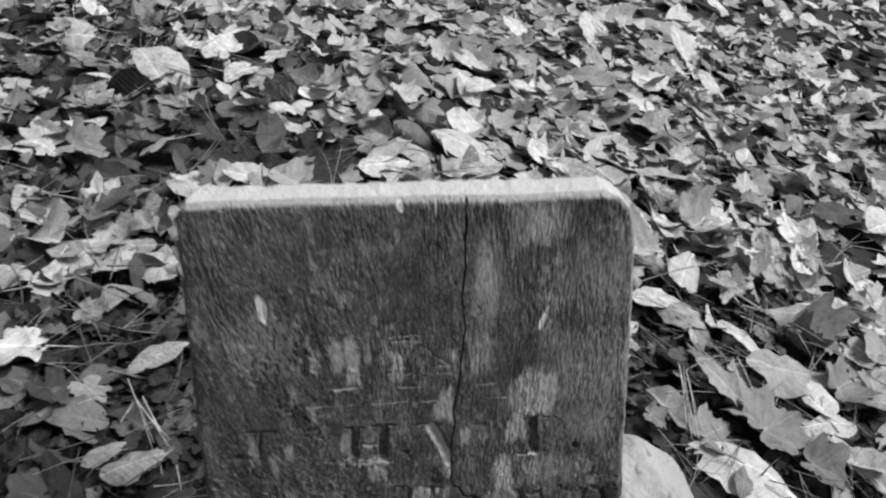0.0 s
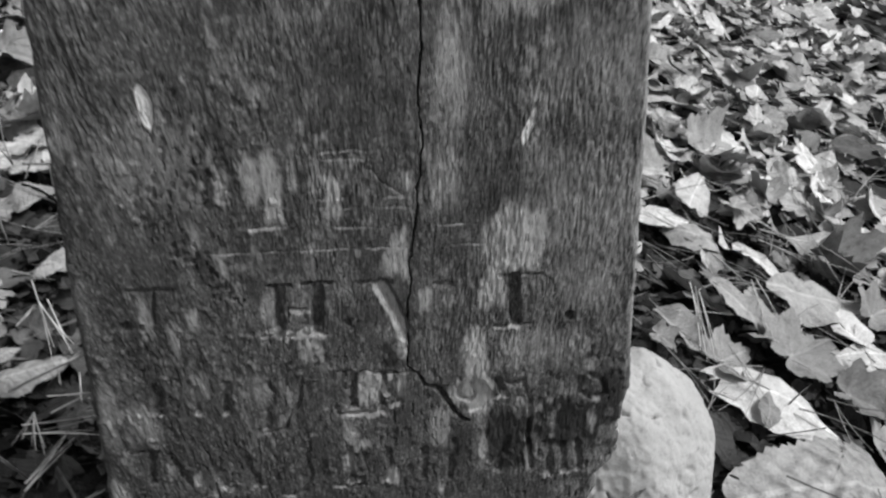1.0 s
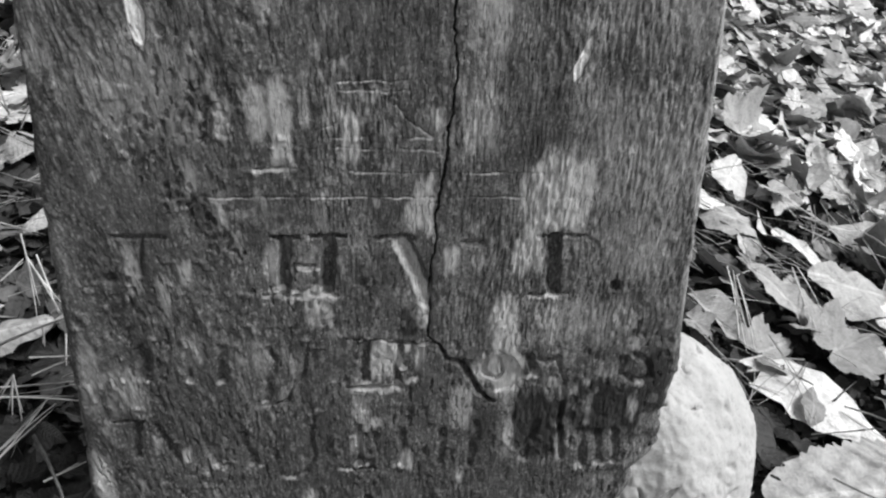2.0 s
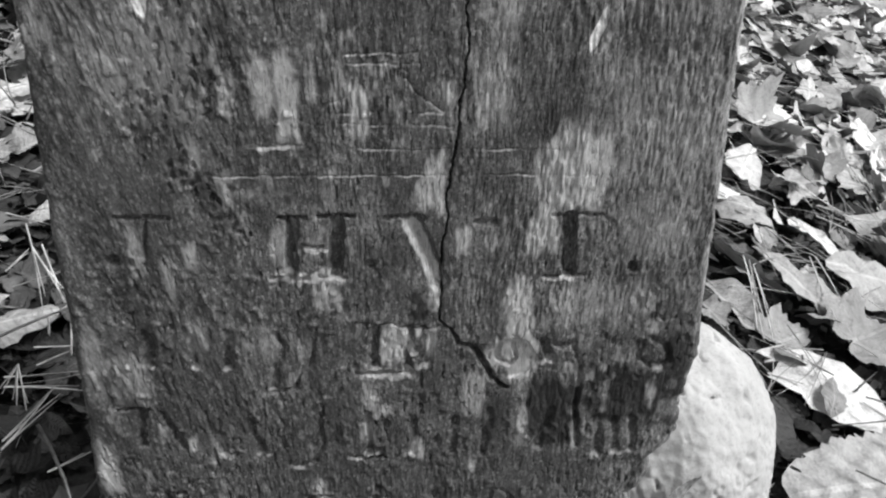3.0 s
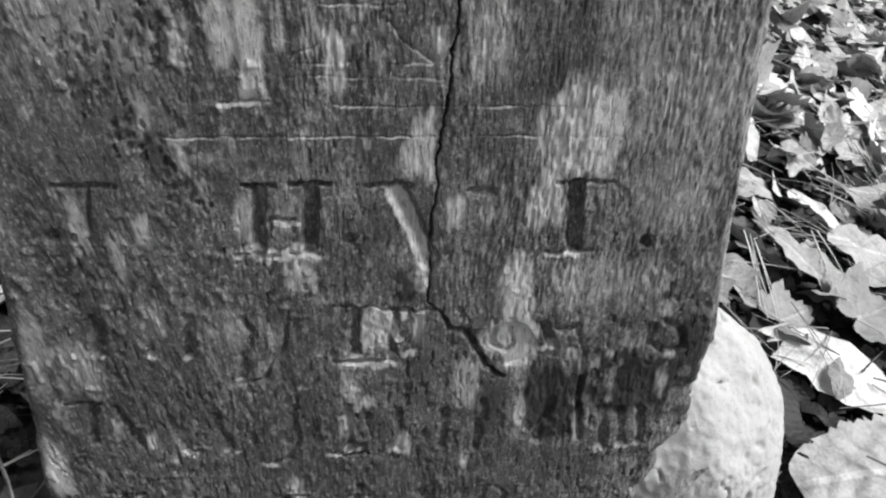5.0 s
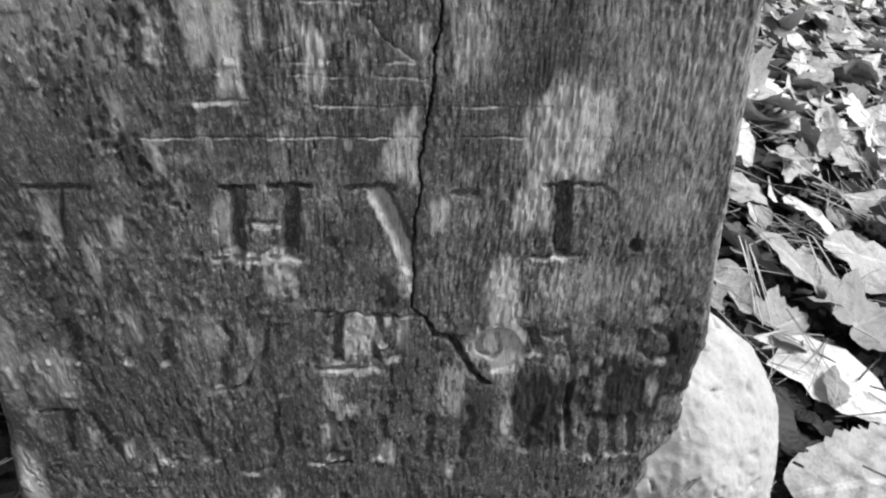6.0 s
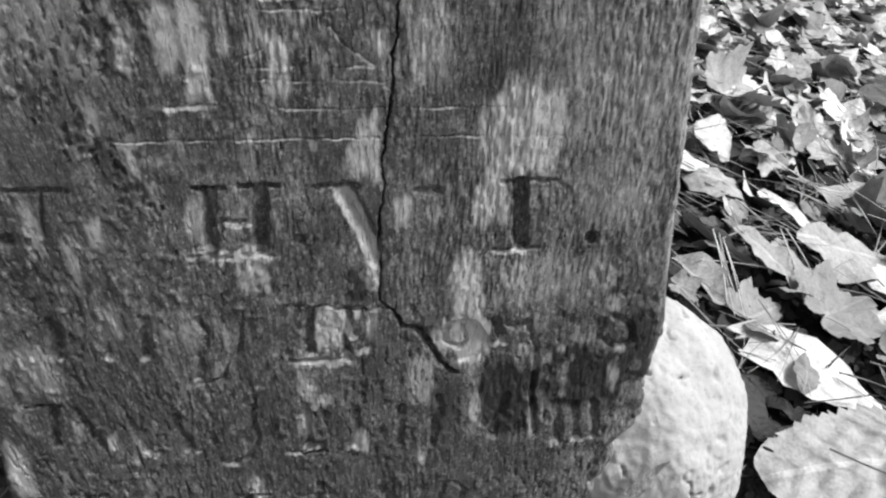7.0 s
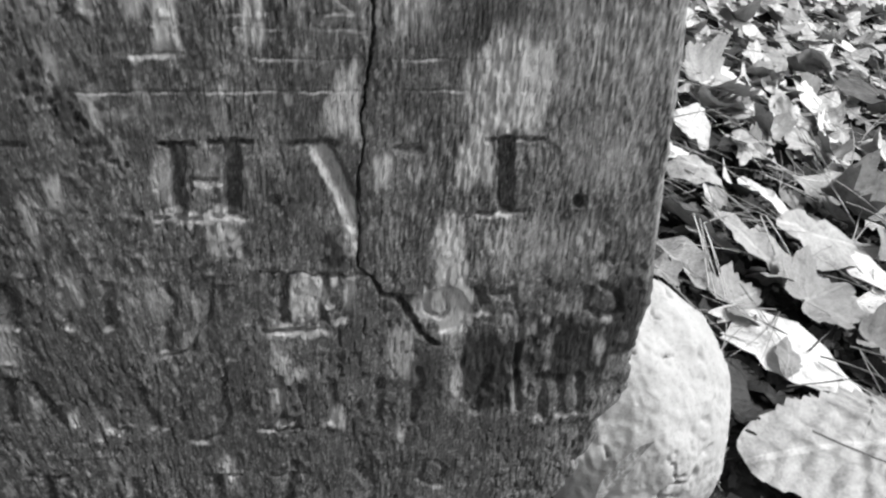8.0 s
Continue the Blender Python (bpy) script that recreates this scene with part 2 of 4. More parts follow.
CUTS_ONE = [
    ([(-174, 241), (-141, 241)], 2.2, 2.0), ([(-156, 239), (-160, 213)], 2.2, 1.3), ([(-64, 239), (-66, 201)], 5.0, 3.6), ([(-35, 239), (-37, 203)], 5.2, 4.0),
    ([(-72, 242), (-55, 242)], 1.9, 3.0), ([(-46, 243), (-24, 243)], 1.9, 3.0), ([(-78, 199), (-55, 199)], 1.9, 2.4), ([(-47, 200), (-31, 200)], 1.9, 2.2), ([(-57, 222), (-45, 222)], 1.8, 1.6), ([(-4, 243), (20, 243)], 2.2, 2.4), ([(13, 240), (31, 197)], 6.5, 4.2),
    ([(113, 244), (115, 205)], 5.4, 4.6), ([(99, 202), (126, 203)], 1.8, 1.8), ([(102, 246), (133, 246)], 1.8, 1.6), ([(135, 244), (142, 239), (144, 231)], 2.2, 0.7),
    ([(53, 240), (67, 240)], 2.4, 1.6)]
CUTS_TWO = [
    ([(-168, 155), (-164, 143), (-172, 131)], 4.0, 1.8), ([(-136, 153), (-138, 132)], 4.0, 2.0), ([(-112, 157), (-115, 130)], 5.0, 1.6),
    ([(-80, 155), (-74, 145), (-82, 128), (-84, 112)], 3.5, 1.5), ([(-51, 162), (-57, 138), (-70, 112), (-89, 107)], 2.0, 1.5), ([(-24, 164), (37, 163)], 1.6, 2.0),
    ([(-11, 160), (-14, 131)], 3.6, 2.6), ([(12, 159), (9, 129)], 3.4, 2.6), ([(-25, 125), (10, 125)], 1.8, 2.2), ([(26, 158), (22, 133)], 3.0, 1.6)]
CUTS_TWO_END = [
    ([(74, 146), (72, 136), (80, 131), (86, 138), (82, 147)], 2.0, 1.6), ([(104, 152), (108, 138)], 4.0, 2.8), ([(112, 150), (124, 148), (130, 130), (130, 95), (134, 60)], 2.6, 2.2),
    ([(171, 150), (170, 138), (181, 130), (192, 136), (188, 148), (179, 152)], 3.4, 2.6)]
CUTS_THREE = [
    ([(-198, 91), (-175, 91)], 1.6, 2.0), ([(-181, 89), (-184, 60)], 4.0, 2.6), ([(-166, 86), (-154, 60)], 4.0, 1.9), ([(-134, 82), (-124, 54)], 4.0, 1.9),
    ([(-104, 82), (-98, 54)], 4.0, 1.6), ([(-53, 97), (-52, 62), (-58, 46), (-70, 42)], 2.2, 2.0), ([(-19, 89), (-20, 55)], 3.0, 2.4), ([(-27, 50), (-8, 50)], 1.6, 1.6),
    ([(13, 87), (13, 55)], 3.6, 1.6), ([(44, 86), (42, 56)], 3.6, 1.5)]
CUTS_THREE_END = [
    ([(69, 92), (64, 55)], 3.4, 1.8), ([(112, 92), (104, 60)], 3.8, 2.0), ([(147, 84), (149, 56)], 4.2, 2.6), ([(160, 84), (163, 56)], 4.2, 2.6), ([(173, 84), (176, 56)], 4.0, 2.4)]
CUTS_FOUR = [
    ([(-185, 14), (-160, 14)], 1.6, 1.8), ([(-173, 13), (-176, -22)], 4.0, 2.4), ([(-74, 13), (-50, 12)], 1.6, 1.8), ([(-64, 10), (-67, -24)], 4.4, 3.0), ([(-30, 12), (-6, 11)], 1.6, 1.8),
    ([(-18, 10), (-20, -24)], 4.4, 3.0), ([(28, 14), (36, 2), (34, -22)], 4.0, 2.2), ([(72, 20), (70, 4), (80, -4), (86, 10), (80, 20), (72, 20)], 2.4, 1.6), ([(-120, 8), (-118, -22)], 4.0, 1.8)]
PITS = [(158, 209, 5.5, 8.0), (-15, 209, 5.0, 4.0), (-180, 210, 5.5, 6.0), (66, 240, 3.5, 2.2), (202, 165, 4.0, 1.6)]
PIT_RUN = [(-108, 340), (-110, 313), (-154, 318), (-138, 292), (-134, 270), (-112, 260), (-107, 244), (-98, 236)]
CRACK = [(46, 482), (45, 450), (45, 427), (43, 387), (45, 352), (43, 327), (40, 308), (38, 281), (35, 257), (33, 223), (31, 196), (31, 168), (39, 160), (44, 150), (54, 148), (62, 133), (69, 119), (78, 114)]
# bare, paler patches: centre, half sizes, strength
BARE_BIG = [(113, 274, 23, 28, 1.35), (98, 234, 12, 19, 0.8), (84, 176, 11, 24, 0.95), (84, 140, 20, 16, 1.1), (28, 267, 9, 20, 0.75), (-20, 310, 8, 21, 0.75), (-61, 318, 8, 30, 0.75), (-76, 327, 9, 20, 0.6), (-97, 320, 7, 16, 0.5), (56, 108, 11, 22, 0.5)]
# wide bare patches; those at upper right only lift brightness by colour
PALE_WIDE = [(114, 179, 19, 25, 0.42), (150, 181, 30, 26, 0.36), (170, 300, 60, 60, 0.39), (165, 400, 50, 50, 0.31), (172, 240, 40, 36, 0.35), (60, 325, 18, 34, 0.42), (66, 400, 14, 55, 0.6), (112, 455, 30, 24, 0.6), (-184, 119, 17, 27, 0.46), (-208, 133, 8, 40, 0.46), (-214, 34, 9, 28, 0.85)]
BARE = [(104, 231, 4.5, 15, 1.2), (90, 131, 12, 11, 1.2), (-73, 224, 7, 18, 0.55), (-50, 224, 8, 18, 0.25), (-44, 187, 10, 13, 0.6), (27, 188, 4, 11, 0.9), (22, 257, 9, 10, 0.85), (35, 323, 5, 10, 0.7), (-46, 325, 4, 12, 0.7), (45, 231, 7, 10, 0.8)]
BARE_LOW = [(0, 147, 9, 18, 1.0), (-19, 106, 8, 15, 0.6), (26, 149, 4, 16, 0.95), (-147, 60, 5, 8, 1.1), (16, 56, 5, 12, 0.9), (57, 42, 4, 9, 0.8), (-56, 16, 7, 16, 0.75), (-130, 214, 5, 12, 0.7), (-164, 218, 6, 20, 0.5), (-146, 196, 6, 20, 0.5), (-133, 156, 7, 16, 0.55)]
# small bare patches, lit ledges under strokes, and an upper-left brightening, all as colour
BARE_LIT_SMALL = [(176, 164, 5, 7, 0.6), (-150, 340, 50, 50, 0.34), (-56, 200, 26, 5, 1.3), (-8, 124, 22, 5, 1.2), (-70, 288, 18, 2, 0.9), (-8, 90, 10, 5, 0.6), (16, 160, 3, 6, 0.8), (148, 52, 4, 2.5, 0.9), (166, 52, 4, 2.5, 0.9), (182, 108, 4, 14, 0.6), (130, 72, 4, 16, 0.5), (92, 78, 4, 22, 0.5), (-20, 74, 7, 14, 0.45), (-85, 150, 9, 22, 0.4), (-62, 140, 6, 20, 0.4), (-118, 282, 9, 14, 0.45), (-102, 262, 6, 14, 0.5)]
# light on the slopes of the strokes, painted pale: points, half width, strength
LIT_BANDS = [([(12, 238), (22, 215), (29, 197)], 5.2, 0.8), ([(-56, 219), (-44, 219)], 1.6, 1.1), ([(7, 160), (14, 142)], 2.6, 0.9), ([(99, 200), (118, 200)], 1.4, 0.8), ([(80, 130), (86, 142), (94, 150)], 2.0, 0.8)]
STAIN = [(115, 92, 24, 28, 1.3), (164, 106, 28, 26, 1.3), (98, 326, 14, 22, 0.4), (2, 222, 13, 20, 0.45), (18, 184, 8, 11, 0.9), (4, 268, 17, 22, 0.5), (-38, 92, 12, 30, 0.5), (24, 108, 10, 28, 0.5), (73, 90, 12, 28, 0.55), (196, 128, 14, 34, 0.85), (64, 262, 18, 20, 0.4), (-108, 258, 16, 16, 0.5), (-86, 240, 14, 10, 0.5), (-5, 385, 22, 50, 0.35), (-50, 130, 14, 30, 0.4)]
# stains and broad darker patches, most of them low on the face
STAIN_DARK_LOW = [(-122, 130, 16, 24, 0.35), (-60, 262, 30, 12, 0.3), (-105, 345, 9, 22, 0.5), (130, 40, 26, 20, 0.4), (-160, 80, 24, 14, 0.4), (-40, 50, 70, 46, 0.34), (60, 36, 60, 40, 0.36), (-110, 100, 50, 40, 0.28), (30, 130, 22, 26, 0.3), (-20, 200, 30, 26, 0.3)]
FRESH = [(-139, 377, 5.4, 17, -0.08), (119, 360, 3.8, 15, 0.30), (124, 384, 1.4, 8, 0.2), (-10, 474, 4, 7, 0.0), (20, 470, 1.2, 9, 0.1)]


def build_gravestone():
    up = np.concatenate([np.linspace(-0.14, -0.045, 30), np.linspace(-0.044, 0.4805, 960)])
    n_u, n_v = 740, len(up)
    s, v = np.meshgrid(np.linspace(0, 1, n_u), up, indexing="ij")
    left = span(v, [(480, -196), (472, -202), (460, -204), (330, -212), (200, -219), (40, -225), (-140, -230)])
    right = span(v, [(480, 168), (474, 182), (464, 192), (440, 198), (300, 205), (150, 212), (138, 213), (124, 212), (108, 211), (92, 212), (71, 208), (50, 200), (33, 196), (17, 191), (0, 184), (-12, 174), (-140, 120)])
    left = left + 0.0022 * (grain_noise(v, v * 0, 0.012, 1, 11) - 0.5) + 0.0025 * (grain_noise(v, v * 0, 0.05, 1, 12) - 0.5)
    jag = np.interp(v[0], [0.0, 0.10, 0.17, 0.48], [0.011, 0.009, 0.002, 0.0015])
    right = right + jag * (grain_noise(v, v * 0, 0.016, 1, 13) - 0.5) + 0.4 * jag * (grain_noise(v, v * 0, 0.005, 1, 14) - 0.5)
    u = left + s * (right - left)
    top_wave = 0.0015 * (grain_noise(u, u * 0, 0.03, 1, 15) - 0.5)
    y = v + top_wave * soft(v, 0.4, 0.48)
    # worn, wavering coordinates for the cutting
    wu = u + 0.0016 * (grain_noise(u, v, 0.006, 0.006, 21) - 0.5) + 0.0008 * (grain_noise(u, v, 0.002, 0.003, 22) - 0.5)
    wv = v + 0.0016 * (grain_noise(u, v, 0.006, 0.006, 23) - 0.5) + 0.0008 * (grain_noise(u, v, 0.002, 0.003, 24) - 0.5)
    # grain runs up the stone and slants on the one side
    slant = u + 0.17 * soft(-u, -0.02, 0.2) * (v - 0.2) + 0.008 * (grain_noise(u, v, 0.04, 0.12, 25) - 0.5)
    h = 0.0034 * (grain_noise(u, v, 0.09, 0.14, 31) - 0.5) + 0.0015 * (grain_noise(slant, v, 0.012, 0.09, 32) - 0.5)
    calm = 0.15 + 1.15 * soft(grain_noise(u, v, 0.028, 0.045, 39), 0.15, 0.85)
    calm = calm * (1 - 0.7 * np.exp(-((u + 0.195) / 0.032) ** 2 - ((v - 0.115) / 0.05) ** 2))  # a smooth scaled-off patch
    crusty = np.clip(soft(-u, -0.03, 0.10) * (0.35 + 0.65 * soft(0.43 - v, 0, 0.12)) + 0.8 * soft(0.21 - v, 0, 0.06), 0, 1)  # the grain is worn to a crust here
    grain = np.clip(1.0 - 0.75 * crusty + 0.7 * (grain_noise(u, v, 0.03, 0.04, 40) - 0.5), 0.05, 1)
    h += grain * calm * (0.0007 * (grain_noise(slant, v, 0.0034, 0.026, 33) - 0.5) + 0.0015 * (grain_noise(slant, v, 0.0014, 0.0058, 34) - 0.5))
    h += (0.3 + 0.55 * crusty) * calm * (0.0006 * (grain_noise(slant, v, 0.0060, 0.011, 35) - 0.5) + 0.0006 * (grain_noise(slant, v, 0.0024, 0.0050, 36) - 0.5) + 0.0004 * (grain_noise(u, v, 0.0018, 0.0022, 60) - 0.5))
    knobs = soft(grain_noise(slant, v, 0.0042, 0.0060, 61), 0.70, 0.92) * soft(grain_noise(u, v, 0.03, 0.035, 62), 0.35, 0.65)
    h += 0.0010 * knobs * (0.3 + crusty)
    pock = soft(0.7 * grain_noise(slant, v, 0.0030, 0.008, 37) + 0.3 * grain_noise(u, v, 0.0016, 0.003, 59), 0.64, 0.84) * soft(grain_noise(u, v, 0.05, 0.06, 38), 0.35, 0.7)
    h -= 0.0016 * pock * (0.3 + crusty)
    wear = 0.30 + 1.0 * grain_noise(u, v, 0.017, 0.015, 49)
    bu = u + 0.0030 * (grain_noise(u, v, 0.008, 0.010, 26) - 0.5) + 0.0018 * (grain_noise(u, v, 0.003, 0.004, 27) - 0.5)
    bv = v + 0.0030 * (grain_noise(u, v, 0.009, 0.008, 28) - 0.5) + 0.0018 * (grain_noise(u, v, 0.003, 0.004, 29) - 0.5)
    for pts, half, depth in CUTS_TOP:  # thin scored lines
        d = near_line(wu, wv, pts)
        h -= 0.8 * depth * MM * np.clip(1.0 - d / (0.75 * half * MM), 0, 1) * np.clip(1.6 * wear, 0.2, 1)
    for pts, half, depth in CUTS_ONE:  # the deepest row
        d = near_line(wu, wv, pts)
        if half >= 4.5 and abs(pts[0][0] - pts[-1][0]) < 9:
            h -= 1.55 * depth * MM * soft(1.05 - d / (half * MM), 0, 0.5) * (0.7 + 0.35 * wear)
        else:
            h -= 1.5 * depth * MM * np.clip(1.05 - d / (half * MM), 0, 1) ** 0.9 * (0.6 + 0.5 * wear)
    for pts, half, depth in CUTS_TWO + CUTS_TWO_END + CUTS_THREE + CUTS_THREE_END + CUTS_FOUR:  # worn rows
        d = near_line(bu, bv, pts)
        h -= 2.0 * depth * MM * soft(1.15 - d / (half * MM), 0, 0.9) * wear
    pit_rng = np.random.default_rng(9)
    for (a, b), (c, e) in zip(PIT_RUN[:-1], PIT_RUN[1:]):
        for _ in range(16):
            k = pit_rng.random()
            pu, pv = a + k * (c - a) + pit_rng.normal(0, 6), b + k * (e - b) + pit_rng.normal(0, 6)
            r = pit_rng.uniform(1.2, 2.8)
            d = np.hypot(wu - pu * MM, 0.6 * (wv - pv * MM))
            h -= pit_rng.uniform(0.8, 2.2) * MM * soft(r * MM - d, 0, r * MM * 0.7)
    for _ in range(70):
        pu, pv = pit_rng.uniform(-200, 190), pit_rng.uniform(-10, 170)
        ru, rv = pit_rng.uniform(1.5, 4.5), pit_rng.uniform(2.5, 8)
        d = np.hypot((bu - pu * MM) / ru, (bv - pv * MM) / rv) / MM
        h -= pit_rng.uniform(0.5, 1.8) * MM * soft(1 - d, 0, 0.5)
    for a, b, r, depth in PITS:
        h -= depth * MM * soft(r * MM - np.hypot(wu - a * MM, wv - b * MM), 0, r * MM * 0.8)
    d = near_line(u + 0.0022 * (grain_noise(u, v, 0.02, 0.012, 41) - 0.5) + 0.0018 * (grain_noise(u, v, 0.005, 0.004, 42) - 0.5) + 0.0010 * (grain_noise(u, v, 0.002, 0.0016, 50) - 0.5), v, CRACK)
    width = 0.0007 + 0.0016 * grain_noise(v, v * 0, 0.02, 1, 43) + 0.0026 * soft(0.166 - v, 0, 0.012) * (0.5 + grain_noise(u, v, 0.008, 0.008, 63))
    h -= 0.008 * soft(width * 0.5 - d, -0.0003, 0.0005)
    # the flaked hollow where the crack ends
    flake = soft(1 - np.hypot((wu - 0.080 + 0.008 * (grain_noise(u, v, 0.012, 0.012, 47) - 0.5)) / 0.021, (wv - 0.138 + 0.010 * (grain_noise(u, v, 0.009, 0.009, 48) - 0.5)) / 0.018), 0, 0.12)
    h -= 0.0034 * flake
    for a, b, ru, rv in ((0.103, 0.100, 0.022, 0.03), (0.158, 0.098, 0.026, 0.03)):
        h -= 0.0018 * soft(1 - np.hypot((wu - a) / ru, (wv - b) / rv), 0, 0.5)
    # rounded arrises
    for dist, r in ((u - left, 0.007), (right - u, 0.008), (0.4805 - v, 0.008)):
        q = np.clip(1 - dist / r, 0, 1)
        h -= r * (1 - np.sqrt(np.maximum(0, 1 - q * q)))
    spall = soft(0.05 - (right - u) - 0.25 * np.maximum(0, v - 0.08), 0, 0.05) * soft(0.14 - v, 0, 0.05)
    h -= 0.007 * spall * (0.6 + 0.8 * grain_noise(u, v, 0.012, 0.012, 44))

    def patches(rows, core=0.6, rim=1.15):
        total = np.zeros(u.shape)
        pu = wu + 0.006 * (grain_noise(slant, v, 0.010, 0.03, 71) - 0.5) + 0.004 * (grain_noise(slant, v, 0.004, 0.016, 72) - 0.5)
        pv = wv + 0.010 * (grain_noise(slant, v, 0.006, 0.04, 73) - 0.5) + 0.009 * (grain_noise(slant, v, 0.0024, 0.02, 74) - 0.5)
        for a, b, ru, rv, k in rows:
            wide = min(1.0, min(ru, rv) / 9.0)
            qu, qv = wu + wide * (pu - wu), wv + wide * (pv - wv)
            total = np.maximum(total, k * (1 - soft((np.abs((qu - a * MM) / (ru * MM)) ** 4 + np.abs((qv - b * MM) / (rv * MM)) ** 4) ** 0.25, core, rim)))
        return total

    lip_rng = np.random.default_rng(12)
    lit_lips = []
    for pts, half, depth in CUTS_TWO + CUTS_TWO_END + CUTS_THREE + CUTS_THREE_END + CUTS_FOUR:  # light caught on ledges at the feet of strokes, painted pale
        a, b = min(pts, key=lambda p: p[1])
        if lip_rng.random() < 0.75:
            lit_lips.append((a + lip_rng.uniform(-3, 3), b - half * 0.6, lip_rng.uniform(3.5, 8), lip_rng.uniform(1.6, 3.2), lip_rng.uniform(0.4, 1.0)))
    # the last term paints the sunlit top arris pale
    bare_lit = np.maximum(np.maximum(np.maximum(patches(BARE_BIG), patches(PALE_WIDE + BARE + BARE_LOW + BARE_LIT_SMALL + lit_lips, 0.2, 1.3)), 0.15 * spall), soft(v, 0.4735, 0.4795))
    # a pale line is painted along each scored line's lit lower edge
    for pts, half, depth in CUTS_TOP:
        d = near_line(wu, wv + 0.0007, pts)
        bare_lit = np.maximum(bare_lit, 0.6 * soft(0.0009 - d, 0, 0.0006) * soft(grain_noise(u, v, 0.012, 0.02, 46), 0.3, 0.7))
    for pts, half, k in LIT_BANDS:
        bare_lit = np.maximum(bare_lit, k * soft(1.2 - near_line(bu, bv, pts) / (half * MM), 0, 0.6))
    bare_lit = np.maximum(bare_lit, 0.5 * soft(1 - (right - u) / 0.007, 0, 0.9) * soft(v, 0.15, 0.2))  # right arris painted paler for the light it catches
    mottle = 0.5 * grain_noise(slant, v, 0.011, 0.022, 55) + 0.5 * grain_noise(slant, v, 0.004, 0.008, 56)
    bare_lit = np.maximum(bare_lit, 0.34 * soft(mottle, 0.56, 0.80) * soft(grain_noise(u, v, 0.07, 0.09, 57), 0.25, 0.6))
    stain = np.maximum(patches(STAIN + STAIN_DARK_LOW), 0.35 * soft(0.65 * grain_noise(slant, v, 0.04, 0.07, 45) + 0.35 * grain_noise(slant, v, 0.009, 0.02, 58), 0.5, 0.72))
    fresh_lit = np.zeros(u.shape)
    for a, b, ru, rv, k in FRESH:
        du, dv = wu - a * MM, wv - b * MM
        fresh_lit = np.maximum(fresh_lit, 1 - soft(np.hypot((du - k * dv) / (ru * MM), dv / (rv * MM)), 0.6, 1.1))
    h -= 0.0012 * fresh_lit

    verts = np.stack([u, y, h], -1).reshape(-1, 3)
    idx = np.arange(n_u * n_v).reshape(n_u, n_v)
    faces = np.stack([idx[:-1, :-1], idx[1:, :-1], idx[1:, 1:], idx[:-1, 1:]], -1).reshape(-1, 4)
    stone = tagged(new("gravestone"), "cracked dark grained gravestone with worn carving, leaning back", "gravestone")
    stone.matrix_basis = LEAN_BACK
    part("carved_face", mesh_of("carved_face", verts, faces, floats=(("bare_lit", bare_lit.ravel()), ("stain", stain.ravel()), ("fresh_lit", fresh_lit.ravel()), ("grain", grain.ravel()), ("lean", (slant - u).ravel()))), STONE, stone, "rough dark face with carved strokes, crack and pale scars")
    # sides and back: rings that follow the outline
    loop = np.concatenate([idx[:, 0], idx[-1, 1:], idx[-2::-1, -1], idx[0, -2:0:-1]])
    edge = verts[loop]
    mid = np.array([0.0, 0.17, 0])
    m = len(loop)
    rings, sides = [edge], []
    for k, (w, inset) in enumerate(((-0.0135, 0), (-0.02, 0), (-0.03, 0), (-0.044, 0), (-THICK, 0.006))):
        p = edge.copy()
        p[:, 2] = np.minimum(w, edge[:, 2] - 0.002 * (k + 1)) + 0.002 * (grain_noise(p[:, 0], p[:, 1], 0.01, 0.01, 51) - 0.5)
        away = mid - p
        away[:, 2] = 0
        away /= np.linalg.norm(away, axis=1)[:, None]
        p += away * (inset + 0.003 * (grain_noise(p[:, 0] + w, p[:, 1] - w, 0.007, 0.007, 52) - 0.6))[:, None]
        here, nxt = np.arange(k * m, (k + 1) * m), np.arange((k + 1) * m, (k + 2) * m)
        sides += np.stack([here, nxt, np.roll(nxt, -1), np.roll(here, -1)], -1).tolist()
        rings.append(p)
    count = len(rings) * m
    rings.append(np.array([[0, 0.17, -THICK]]))
    last = np.arange(count - m, count)
    sides += [[int(i), count, int(j)] for i, j in zip(last, np.roll(last, -1))]
    verts = np.concatenate(rings)
    # even pale values put the sunlit look of top and sides into the colour
    part("slab", mesh_of("slab", verts, sides, floats=(("bare_lit", np.full(len(verts), 1.1)), ("fresh_lit", np.full(len(verts), 0.62)))), STONE, stone, "thick slab body, its sunlit edges painted pale")
    return stone


build_gravestone()


